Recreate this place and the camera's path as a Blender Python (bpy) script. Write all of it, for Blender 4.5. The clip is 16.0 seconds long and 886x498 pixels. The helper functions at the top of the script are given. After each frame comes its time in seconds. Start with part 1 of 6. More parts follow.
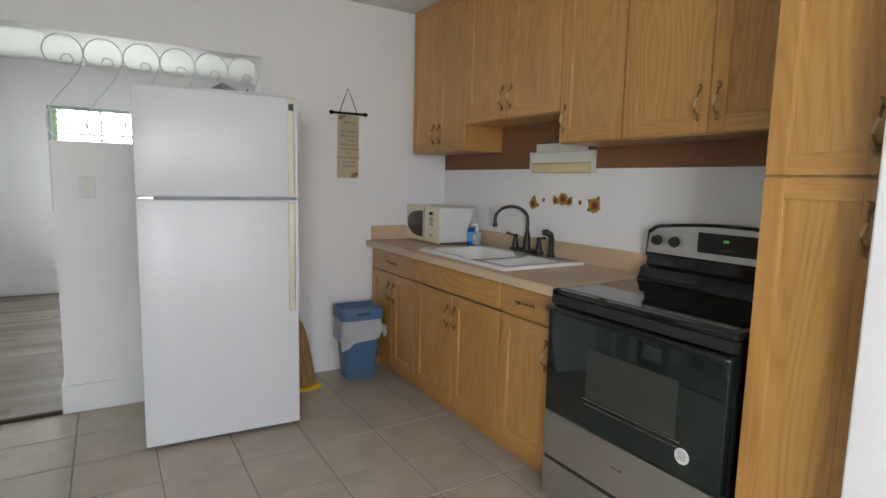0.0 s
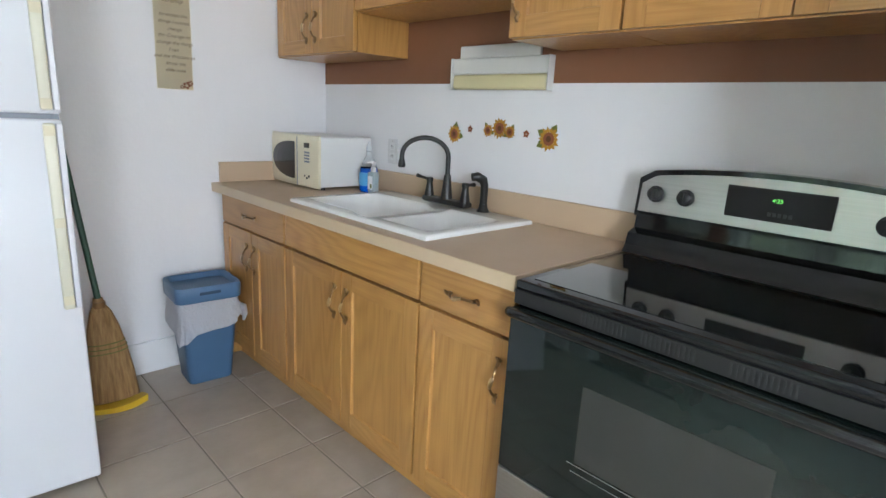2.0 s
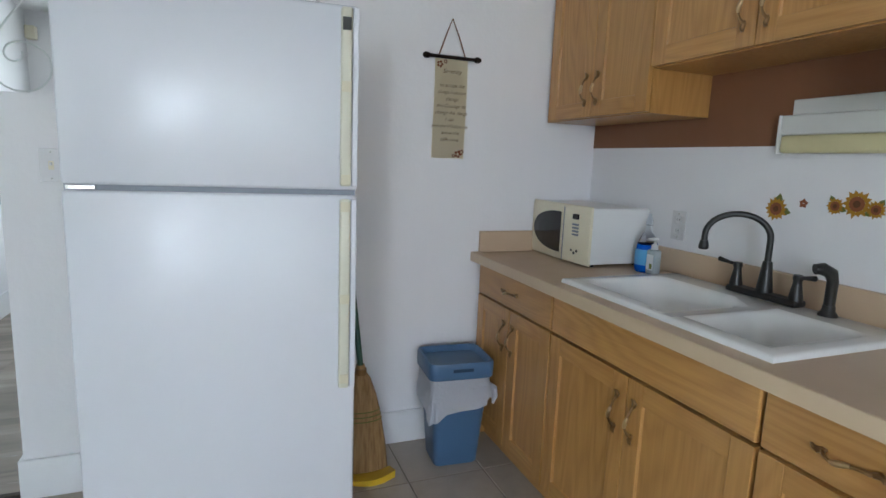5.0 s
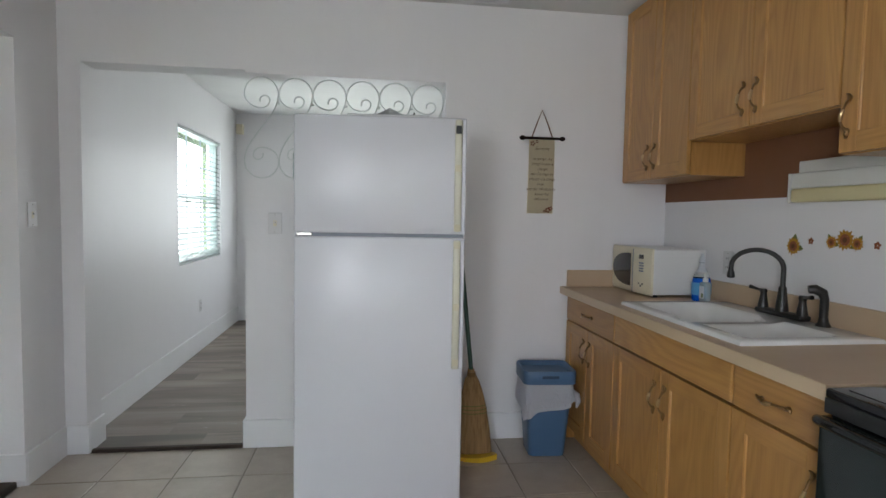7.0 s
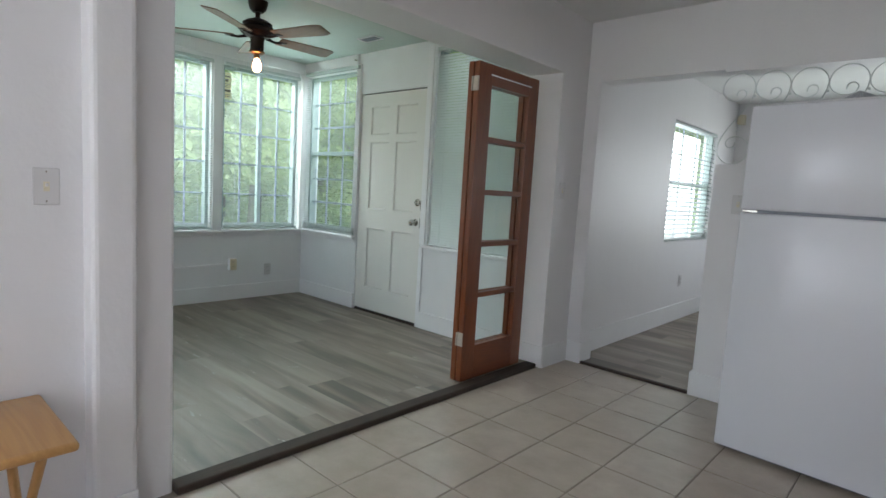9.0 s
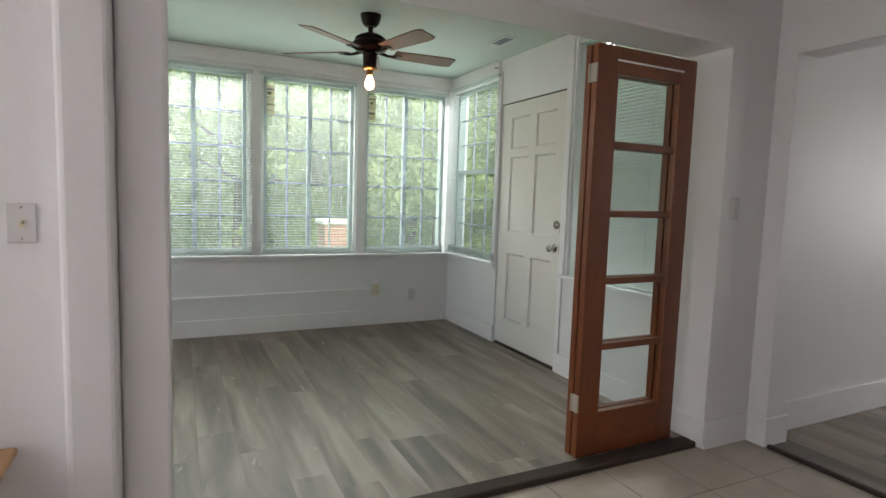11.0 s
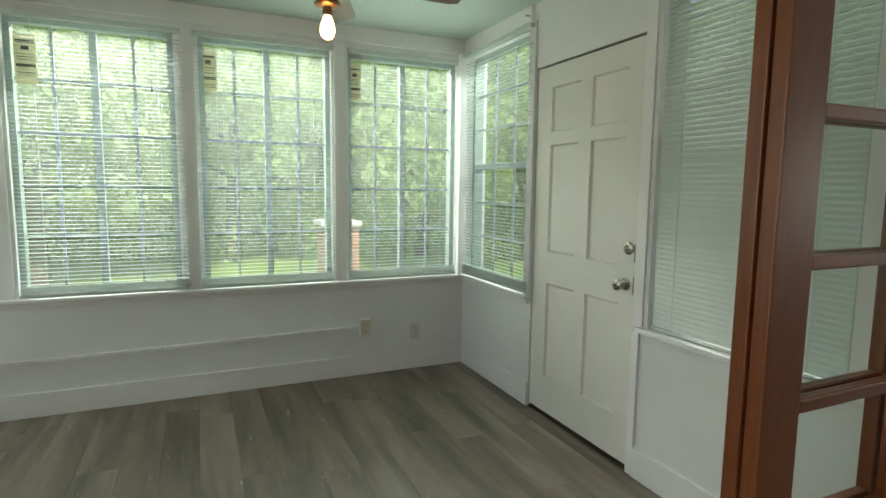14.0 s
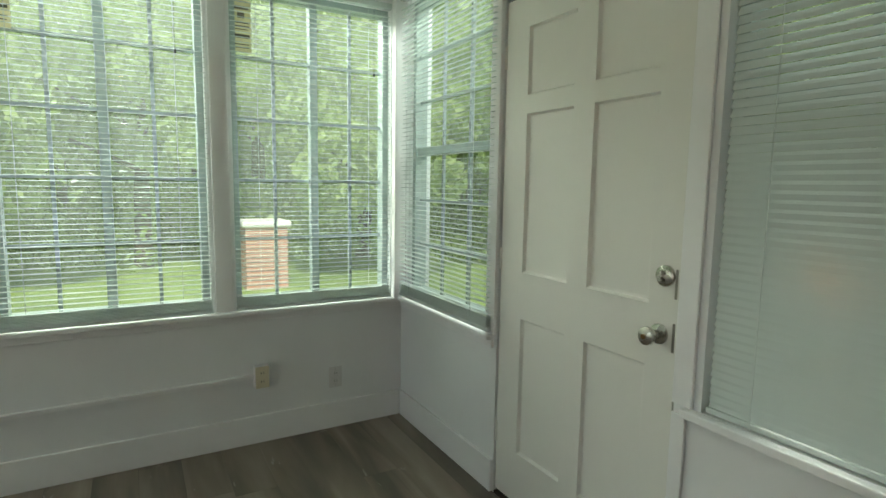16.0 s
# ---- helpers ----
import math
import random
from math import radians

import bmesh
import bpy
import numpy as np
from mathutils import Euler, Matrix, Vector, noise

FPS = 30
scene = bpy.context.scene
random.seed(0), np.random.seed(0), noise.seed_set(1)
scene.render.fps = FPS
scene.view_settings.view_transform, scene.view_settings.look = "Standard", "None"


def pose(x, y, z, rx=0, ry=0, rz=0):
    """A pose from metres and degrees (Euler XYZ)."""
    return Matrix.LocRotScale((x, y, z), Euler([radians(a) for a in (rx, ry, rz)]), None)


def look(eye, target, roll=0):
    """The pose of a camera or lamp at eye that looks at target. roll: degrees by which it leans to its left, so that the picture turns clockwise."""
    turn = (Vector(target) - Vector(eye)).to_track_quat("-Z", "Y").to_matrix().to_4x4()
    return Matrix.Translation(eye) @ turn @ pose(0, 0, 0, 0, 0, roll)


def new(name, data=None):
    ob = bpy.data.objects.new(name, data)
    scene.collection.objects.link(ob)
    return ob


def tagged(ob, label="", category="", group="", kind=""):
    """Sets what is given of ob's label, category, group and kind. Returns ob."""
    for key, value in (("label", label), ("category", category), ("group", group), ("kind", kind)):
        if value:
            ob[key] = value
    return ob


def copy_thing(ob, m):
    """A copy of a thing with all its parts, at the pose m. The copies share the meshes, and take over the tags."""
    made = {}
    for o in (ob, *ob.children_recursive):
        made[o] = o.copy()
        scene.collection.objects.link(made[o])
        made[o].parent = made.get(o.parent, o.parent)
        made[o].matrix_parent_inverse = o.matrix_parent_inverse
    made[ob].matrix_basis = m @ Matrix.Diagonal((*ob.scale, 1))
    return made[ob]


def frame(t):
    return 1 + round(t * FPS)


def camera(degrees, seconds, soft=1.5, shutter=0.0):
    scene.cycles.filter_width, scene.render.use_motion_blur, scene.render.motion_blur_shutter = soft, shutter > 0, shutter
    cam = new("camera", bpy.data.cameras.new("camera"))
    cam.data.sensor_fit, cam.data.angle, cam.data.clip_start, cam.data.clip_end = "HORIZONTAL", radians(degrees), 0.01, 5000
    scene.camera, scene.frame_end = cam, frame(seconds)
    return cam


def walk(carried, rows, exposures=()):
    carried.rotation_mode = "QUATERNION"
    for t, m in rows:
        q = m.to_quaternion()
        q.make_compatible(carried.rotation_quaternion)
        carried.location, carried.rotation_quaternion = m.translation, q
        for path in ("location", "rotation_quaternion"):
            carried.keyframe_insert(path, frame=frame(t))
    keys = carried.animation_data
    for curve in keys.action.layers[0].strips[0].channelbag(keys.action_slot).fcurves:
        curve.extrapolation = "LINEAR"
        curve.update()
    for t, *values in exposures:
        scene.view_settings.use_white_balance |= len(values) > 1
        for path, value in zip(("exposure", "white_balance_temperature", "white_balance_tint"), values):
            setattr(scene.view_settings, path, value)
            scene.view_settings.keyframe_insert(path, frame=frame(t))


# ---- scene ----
cam = camera(78.1, 16.0)
PATH = [
    (0, (0.169, 0.187, 1.306), (1.211, 1.876, 1.062), 1.3),
    (0.5, (0.302, 0.433, 1.32), (1.471, 2.035, 1.064), 1.2),
    (1, (0.468, 0.654, 1.297), (1.737, 2.17, 0.992), 1.5),
    (1.5, (0.611, 0.824, 1.281), (1.923, 2.281, 0.887), 2.5),
    (2, (0.674, 1.019, 1.265), (2.032, 2.408, 0.789), 3.0),
    (2.5, (0.701, 1.237, 1.291), (2.115, 2.564, 0.798), 2.9),
    (3, (0.77, 1.414, 1.295), (2.215, 2.706, 0.802), 2.8),
    (3.5, (0.841, 1.554, 1.306), (2.212, 2.923, 0.81), 3.0),
    (4, (0.817, 1.584, 1.307), (1.992, 3.125, 0.812), 2.3),
    (4.5, (0.727, 1.529, 1.305), (1.636, 3.262, 0.895), 2.2),
    (7, (0.592, 0.636, 1.285), (0.859, 2.615, 1.168), 1.0),
    (7.5, (0.66, 0.443, 1.295), (0.563, 2.436, 1.148), 1.5),
    (8, (0.861, 0.288, 1.266), (0.27, 2.192, 1.1), 2.6),
    (8.5, (0.981, 0.17, 1.241), (-0.05, 1.874, 1.062), 3.6),
    (9, (1.015, 0.05, 1.216), (-0.324, 1.52, 1.003), 3.4),
    (9.5, (1.038, 0.094, 1.201), (-0.52, 1.329, 0.979), 2.3),
    (10, (1.04, 0.347, 1.231), (-0.629, 1.429, 1.023), 1.9),
    (12.5, (0.289, 1.502, 1.304), (-1.584, 2.174, 1.105), 1.8),
    (13, (0.054, 1.621, 1.339), (-1.832, 2.254, 1.128), 1.6),
    (13.5, (-0.162, 1.595, 1.357), (-2.051, 2.217, 1.145), 1.6),
    (14, (-0.366, 1.529, 1.373), (-2.18, 2.341, 1.148), 0.7),
    (14.5, (-0.55, 1.565, 1.355), (-2.287, 2.528, 1.119), 0.0),
    (15, (-0.786, 1.729, 1.369), (-2.526, 2.687, 1.136), -0.3),
    (15.5, (-1.034, 1.879, 1.339), (-2.784, 2.817, 1.103), -0.2),
    (16, (-1.315, 2.056, 1.345), (-3.042, 3.038, 1.113), 0.9),
]
# the phone's own exposure and white balance: brighter and cooler over the worktop, darker and greener facing the windows
EXPOSURES = [(0.0, 1.36, 6400, 9), (1.0, 1.53, 5950, 7), (2.0, 2.10, 5850, 6), (3.5, 2.18, 5800, 6), (4.0, 2.10, 5750, 6), (4.5, 1.80, 5650, 5), (7.0, 1.08, 6150, 9), (7.5, 1.08, 6150, 9), (8.5, 0.88, 6250, 8), (9.0, 0.71, 6100, 10),
             (10.0, 0.64, 6600, 15), (12.5, 0.68, 6800, 12), (13.5, 0.60, 7050, 5), (15.0, 0.50, 7050, 2), (16.0, 0.36, 7050, 1)]
walk(cam, [(t, look(eye, target, roll)) for t, eye, target, roll in PATH], EXPOSURES)

# ---- world, sun, large lights ----
world = bpy.data.worlds.new("sky")
scene.world = world
world.use_nodes = True
wn = world.node_tree
sky = wn.nodes.new("ShaderNodeTexSky")
sky.sky_type, sky.sun_disc = "NISHITA", False
sky.sun_elevation, sky.sun_rotation = radians(50), radians(105)
wn.nodes["Background"].inputs["Strength"].default_value = 0.15
wn.links.new(sky.outputs[0], wn.nodes["Background"].inputs["Color"])

sun_data = bpy.data.lights.new("sun", "SUN")
sun_data.energy, sun_data.angle, sun_data.color = 5.0, radians(0.6), (1.0, 0.95, 0.87)
sun = new("sun", sun_data)
# high in the east, so that no direct beam enters by the west and north windows
sun.matrix_world = look((0, 0, 0), (-0.80, 0.22, -1.0))


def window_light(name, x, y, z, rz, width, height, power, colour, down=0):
    """Sky light that comes in by a window's opening, or fill by an added one."""
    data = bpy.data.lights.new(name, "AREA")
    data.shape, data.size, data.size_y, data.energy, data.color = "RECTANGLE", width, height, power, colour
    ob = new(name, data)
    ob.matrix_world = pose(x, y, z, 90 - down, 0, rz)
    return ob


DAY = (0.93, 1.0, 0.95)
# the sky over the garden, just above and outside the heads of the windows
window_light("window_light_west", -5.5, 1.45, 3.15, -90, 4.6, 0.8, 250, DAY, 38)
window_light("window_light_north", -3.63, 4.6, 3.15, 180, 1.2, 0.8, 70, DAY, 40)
window_light("window_light_hall", -1.145, 6.06, 1.41, -90, 1.2, 1.1, 8, (1, 1, 1))
window_light("window_light_hall_north", 0.45, 7.56, 1.45, 180, 1.4, 1.1, 10, (1, 1, 1))
# unseen fill from behind the camera, by an assumed south opening
window_light("window_light_south", 0.6, -4.14, 1.5, 0, 2.2, 1.2, 11, (0.95, 0.96, 1.0))
window_light("window_light_southwest", -1.235, -2.4, 1.5, -90, 1.75, 1.25, 62, (0.95, 0.96, 1.0))
# no south window is known: unseen fill added to brighten the sunroom
window_light("window_light_sunroom_south", -2.7, -1.12, 1.5, 0, 1.7, 1.35, 6, (0.97, 0.98, 1.0))
# ---- materials ----
class Nodes:
    """A short way to write a node material."""

    def __init__(self, name):
        self.mat = bpy.data.materials.new(name)
        self.mat.use_nodes = True
        self.tree = self.mat.node_tree
        self.bsdf = self.tree.nodes["Principled BSDF"]
        self.space = {}

    def add(self, kind, **inputs):
        n = self.tree.nodes.new(kind)
        for k, v in inputs.items():
            self.put(n.inputs[k.replace("_", " ")], v)
        return n

    def put(self, socket, v):
        if isinstance(v, bpy.types.NodeSocket):
            self.tree.links.new(v, socket)
        else:
            socket.default_value = v

    def coord(self, scale=(1, 1, 1), turn=(0, 0, 0)):
        c = self.tree.nodes.new("ShaderNodeTexCoord")
        m = self.tree.nodes.new("ShaderNodeMapping")
        m.inputs["Scale"].default_value = scale
        m.inputs["Rotation"].default_value = [radians(a) for a in turn]
        self.tree.links.new(c.outputs["Object"], m.inputs[0])
        return m.outputs[0]

    def noise(self, vec, scale, detail=4, rough=0.55, distort=0.0):
        n = self.add("ShaderNodeTexNoise", Scale=scale, Detail=detail, Roughness=rough, Distortion=distort)
        self.put(n.inputs["Vector"], vec)
        return n.outputs["Fac"]

    def ramp(self, fac, stops):
        n = self.tree.nodes.new("ShaderNodeValToRGB")
        els = n.color_ramp.elements
        while len(els) < len(stops):
            els.new(0.5)
        for e, (p, c) in zip(els, stops):
            e.position, e.color = p, (*c, 1) if len(c) == 3 else c
        self.put(n.inputs[0], fac)
        return n.outputs[0]

    def mix(self, fac, a, b, mode="MIX"):
        n = self.tree.nodes.new("ShaderNodeMix")
        n.data_type, n.blend_type = "RGBA", mode
        self.put(n.inputs[0], fac)
        for s, v in ((n.inputs[6], a), (n.inputs[7], b)):
            self.put(s, (*v, 1) if isinstance(v, tuple) and len(v) == 3 else v)
        return n.outputs[2]

    def math(self, op, a, b=0.0):
        n = self.tree.nodes.new("ShaderNodeMath")
        n.operation = op
        self.put(n.inputs[0], a)
        self.put(n.inputs[1], b)
        return n.outputs[0]

    def bump(self, height, strength, distance=0.01):
        n = self.add("ShaderNodeBump", Height=height, Strength=strength, Distance=distance)
        self.put(self.bsdf.inputs["Normal"], n.outputs[0])

    def rand(self):
        return self.tree.nodes.new("ShaderNodeObjectInfo").outputs["Random"]

    def island(self):
        return self.tree.nodes.new("ShaderNodeNewGeometry").outputs["Random Per Island"]

    def done(self, colour, rough=0.5, metal=0.0, **more):
        self.put(self.bsdf.inputs["Base Color"], (*colour, 1) if isinstance(colour, tuple) and len(colour) == 3 else colour)
        self.put(self.bsdf.inputs["Roughness"], rough)
        self.put(self.bsdf.inputs["Metallic"], metal)
        for k, v in more.items():
            self.put(self.bsdf.inputs[k.replace("_", " ")], v)
        return self.mat


def painted(name, colour, rough=0.5, grain=60, strength=0.08, wear=0.04, stretch=(1, 1, 1)):
    """Paint, plastic or enamel: a faint cloudiness and a fine relief."""
    k = Nodes(name)
    v = k.coord(stretch)
    cloud = k.noise(v, 2.3, 5)
    dark = tuple(c * (1 - wear * 2.2) for c in colour)
    col = k.mix(k.ramp(cloud, [(0.2, (0, 0, 0)), (0.8, (1, 1, 1))]), dark, colour)
    k.bump(k.noise(v, grain, 3), strength, 0.004)
    vary = min(0.16, rough * 0.35)
    r = k.math("ADD", k.math("MULTIPLY", k.noise(v, 9, 3), vary), rough - vary / 2)
    return k.done(col, r)


def plaster(name, colour):
    """Hand-trowelled plaster under semi-gloss paint, with faint streaks."""
    k = Nodes(name)
    v = k.coord()
    streak = k.noise(k.coord((9, 9, 0.5)), 1.6, 4)
    cloud = k.noise(v, 1.1, 4)
    col = k.mix(k.math("MULTIPLY", streak, 0.35), colour, tuple(c * 0.9 for c in colour))
    col = k.mix(k.math("MULTIPLY", cloud, 0.25), col, tuple(c * 0.93 for c in colour))
    h = k.math("ADD", k.noise(v, 3.5, 3), k.math("MULTIPLY", k.noise(v, 55, 4), 0.22))
    k.bump(h, 0.22, 0.02)
    return k.done(col, k.math("ADD", k.math("MULTIPLY", cloud, 0.2), 0.36))


def timber(name, light, dark, turn=(0, 0, 0), rough=0.38, scale=1.0, vary=0.25, coat=0.15, figure=0.16):
    """Timber whose grain runs along the z of its mapping: arched growth lines, fine pores and slow cloudiness."""
    k = Nodes(name)
    base = k.coord((1, 1, 1), turn)
    shift = k.tree.nodes.new("ShaderNodeVectorMath")
    shift.operation = "ADD"
    k.put(shift.inputs[0], base)
    comb = k.add("ShaderNodeCombineXYZ")
    r = k.rand()
    for i, f in enumerate((7.3, 3.1, 5.7)):
        k.put(comb.inputs[i], k.math("MULTIPLY", r, f))
    k.put(shift.inputs[1], comb.outputs[0])

    def mapped(across, along):
        m = k.tree.nodes.new("ShaderNodeMapping")
        m.inputs["Scale"].default_value = (across * scale, across * scale, along * scale)
        k.tree.links.new(shift.outputs[0], m.inputs[0])
        return m.outputs[0]

    field = k.noise(mapped(5.0, 0.75), 1.0, 1.5, 0.4)
    wobble = k.noise(mapped(40, 3.0), 1.0, 2, 0.5)
    phase = k.math("ADD", k.math("MULTIPLY", field, 120.0), k.math("MULTIPLY", wobble, 2.6))
    rings = k.math("ADD", k.math("MULTIPLY", k.math("SINE", phase), 0.5), 0.5)
    rings = k.math("POWER", rings, 0.7)
    pores = k.noise(mapped(150, 4), 1.0, 3, 0.6)
    cloud = k.noise(mapped(6, 0.9), 1.0, 3)
    f = k.math("ADD", k.math("MULTIPLY", rings, figure), k.math("MULTIPLY", pores, 0.8 - figure))
    f = k.math("ADD", k.math("MULTIPLY", f, 0.8), k.math("MULTIPLY", cloud, 0.34))
    col = k.ramp(f, [(0.30, dark), (0.70, light)])
    col = k.mix(k.math("MULTIPLY", r, vary), col, tuple(c * 0.72 for c in light), "MIX")
    k.bump(f, 0.10, 0.003)
    return k.done(col, k.math("ADD", k.math("MULTIPLY", pores, 0.2), rough - 0.1), Coat_Weight=coat, Coat_Roughness=0.22)


def metal(name, colour, rough=0.3, grain=(1, 1, 1), amount=1.0):
    k = Nodes(name)
    v = k.coord(grain)
    n = k.noise(v, 30, 4)
    col = k.mix(n, colour, tuple(c * 0.75 for c in colour))
    k.bump(n, 0.05, 0.002)
    return k.done(col, k.math("ADD", k.math("MULTIPLY", n, 0.15), rough - 0.06), amount)


def gloss(name, colour, rough, coat=0.0, shine=0.5):
    """Hard glossy enamel or glass with a faint uneven polish."""
    k = Nodes(name)
    n = k.noise(k.coord(), 6, 3)
    return k.done(k.mix(n, colour, tuple(c * 0.8 for c in colour)), k.math("ADD", k.math("MULTIPLY", n, rough * 0.5), rough * 0.75), 0.0, Specular_IOR_Level=shine, Coat_Weight=coat, Coat_Roughness=0.04)


def hazed_pane():
    """Window glass with a thin translucent film that puts a bright haze over the view."""
    k = Nodes("window_pane")
    k.done((0.97, 1.0, 0.985), 0.02, 0.0, Transmission_Weight=1.0, IOR=1.06, Specular_IOR_Level=0.9)
    film = k.add("ShaderNodeBsdfTranslucent", Color=(0.80, 0.90, 0.80, 1))
    both = k.tree.nodes.new("ShaderNodeMixShader")
    k.put(both.inputs[0], k.math("ADD", k.math("MULTIPLY", k.noise(k.coord(), 3.0, 4), 0.035), 0.034))
    k.tree.links.new(k.bsdf.outputs[0], both.inputs[1])
    k.tree.links.new(film.outputs[0], both.inputs[2])
    k.tree.links.new(both.outputs[0], k.tree.nodes["Material Output"].inputs["Surface"])
    return k.mat


def glass(name, tint=(1, 1, 1), rough=0.02):
    k = Nodes(name)
    return k.done(tint, rough, 0.0, Transmission_Weight=1.0, IOR=1.06, Specular_IOR_Level=0.9)


def glowing(name, colour, strength):
    k = Nodes(name)
    return k.done(colour, 0.4, 0.0, Emission_Color=(*colour, 1), Emission_Strength=strength)


M = {}
M["wall"] = plaster("white_plaster", (0.80, 0.79, 0.80))
M["sunwall"] = painted("white_board", (0.80, 0.81, 0.82), 0.42, 30, 0.1)
M["ceiling"] = painted("ceiling_paint", (0.80, 0.80, 0.79), 0.7, 45, 0.2)
# one even mint tone for the sunroom ceiling and its beam
M["mint"] = painted("mint_ceiling_paint", (0.56, 0.65, 0.60), 0.6, 45, 0.2)
M["trim"] = painted("gloss_trim", (0.84, 0.84, 0.85), 0.32, 25, 0.06)
M["doorpaint"] = painted("door_paint", (0.76, 0.75, 0.71), 0.36, 30, 0.1, 0.02)
# white vinyl; its backlit shade is put into this darker grey-green
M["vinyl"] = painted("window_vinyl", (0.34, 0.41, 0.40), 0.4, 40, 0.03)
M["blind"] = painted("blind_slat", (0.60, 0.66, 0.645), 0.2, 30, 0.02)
M["oak_z"] = timber("oak_upright", (0.535, 0.288, 0.082), (0.355, 0.165, 0.040), rough=0.36, coat=0.35, vary=0.30, figure=0.2)
M["oak_y"] = timber("oak_level", (0.535, 0.288, 0.082), (0.355, 0.165, 0.040), turn=(90, 0, 0), rough=0.36, coat=0.35, vary=0.30, figure=0.2)
M["mahogany"] = timber("mahogany", (0.225, 0.060, 0.015), (0.15, 0.036, 0.009), rough=0.34, vary=0.15, coat=0.3, figure=0.15)
M["mahogany_y"] = timber("mahogany_level", (0.225, 0.060, 0.015), (0.15, 0.036, 0.009), turn=(90, 0, 0), rough=0.34, vary=0.15, coat=0.3, figure=0.15)
M["pine"] = timber("pine_seat", (0.58, 0.33, 0.12), (0.45, 0.23, 0.075), turn=(0, 90, 0), rough=0.4)
M["pine_leg"] = timber("pine_leg", (0.58, 0.33, 0.12), (0.45, 0.23, 0.075), rough=0.4)
M["darkwood"] = timber("threshold_wood", (0.055, 0.034, 0.022), (0.022, 0.014, 0.010), turn=(90, 0, 0), rough=0.7, coat=0.0)
M["brownpaint"] = painted("brown_paint", (0.22, 0.095, 0.043), 0.6, 40, 0.12)
M["laminate"] = painted("tan_laminate", (0.56, 0.415, 0.28), 0.42, 200, 0.03, 0.03)
M["laminate_edge"] = painted("laminate_edge", (0.60, 0.465, 0.31), 0.45, 120, 0.03)
M["enamel"] = gloss("sink_enamel", (0.86, 0.86, 0.85), 0.12, 0.3)
M["fridge"] = painted("fridge_enamel", (0.66, 0.67, 0.71), 0.24, 300, 0.05, 0.006)
M["yellowed"] = painted("yellowed_plastic", (0.76, 0.74, 0.60), 0.4, 30, 0.04, 0.12)
M["gasket"] = painted("grey_gasket", (0.20, 0.22, 0.26), 0.5)
M["black"] = gloss("black_enamel", (0.008, 0.009, 0.010), 0.07, 0.12, 0.42)
M["blackmatte"] = painted("black_plastic", (0.018, 0.018, 0.018), 0.45, 60, 0.05)
M["ovenglass"] = gloss("oven_glass", (0.010, 0.017, 0.015), 0.06, 0.0, 0.45)
M["cooktop"] = gloss("cooktop_glass", (0.012, 0.014, 0.014), 0.045, 0.35, 0.6)
M["ovenwindow"] = gloss("oven_window", (0.040, 0.042, 0.038), 0.08)
M["steel"] = metal("brushed_steel", (0.56, 0.55, 0.54), 0.30, (1, 0.05, 8))
M["nickel"] = metal("satin_nickel", (0.62, 0.60, 0.55), 0.25)
M["brass"] = metal("antique_brass", (0.30, 0.185, 0.085), 0.36)
M["bronze"] = metal("dark_bronze", (0.035, 0.025, 0.022), 0.4)
M["blackmetal"] = painted("oiled_bronze", (0.012, 0.011, 0.010), 0.38, 30, 0.02)
M["iron"] = painted("white_iron", (0.70, 0.72, 0.71), 0.35, 40, 0.06)
M["blue"] = painted("blue_plastic", (0.075, 0.15, 0.27), 0.38, 40, 0.05)
M["microwave"] = painted("cream_plastic", (0.76, 0.70, 0.53), 0.36, 60, 0.04)
M["microwave_case"] = painted("white_case", (0.76, 0.76, 0.75), 0.36, 60, 0.04)
M["darkglass"] = gloss("dark_glass", (0.02, 0.018, 0.018), 0.10)
M["parchment"] = painted("parchment", (0.88, 0.79, 0.58), 0.7, 80, 0.1, 0.1)
M["ink"] = painted("brown_ink", (0.26, 0.16, 0.06), 0.8)
M["redbrown"] = painted("flower_brown", (0.25, 0.08, 0.03), 0.7)
M["petal"] = painted("petal_yellow", (0.52, 0.27, 0.02), 0.7, 40, 0.1, 0.2)
M["seed"] = painted("seed_brown", (0.12, 0.045, 0.015), 0.8)
M["leafgreen"] = painted("decal_green", (0.15, 0.17, 0.035), 0.7)
M["yellow"] = painted("yellow_plastic", (0.75, 0.50, 0.03), 0.45)
M["greenpole"] = painted("green_pole", (0.012, 0.06, 0.030), 0.35)
M["switch"] = painted("switch_plate", (0.68, 0.67, 0.67), 0.30, 20, 0.02)
M["slot"] = painted("dark_slot", (0.03, 0.03, 0.03), 0.6)
M["ivory"] = painted("ivory_cover", (0.72, 0.66, 0.50), 0.4)
M["paper"] = painted("label_paper", (0.74, 0.70, 0.42), 0.7)
M["print"] = painted("label_print", (0.10, 0.09, 0.06), 0.7)
M["soap"] = Nodes("blue_soap").done((0.012, 0.13, 0.70), 0.1, 0.0, Transmission_Weight=0.25, IOR=1.3)
M["clear"] = glass("clear_plastic", (0.92, 0.96, 1.0), 0.08)
M["pane"] = hazed_pane()
M["lampglass"] = painted("lamp_diffuser", (0.70, 0.63, 0.36), 0.35, 20, 0.02, 0.1)
M["lampcase"] = painted("lamp_case", (0.74, 0.74, 0.70), 0.4, 20, 0.04, 0.1)
M["bulb"] = glowing("lit_bulb", (1.0, 0.36, 0.16), 26)
M["display"] = glowing("green_digits", (0.20, 0.75, 0.12), 0.5)
M["tape"] = painted("hinge_plate", (0.5, 0.45, 0.38), 0.4)


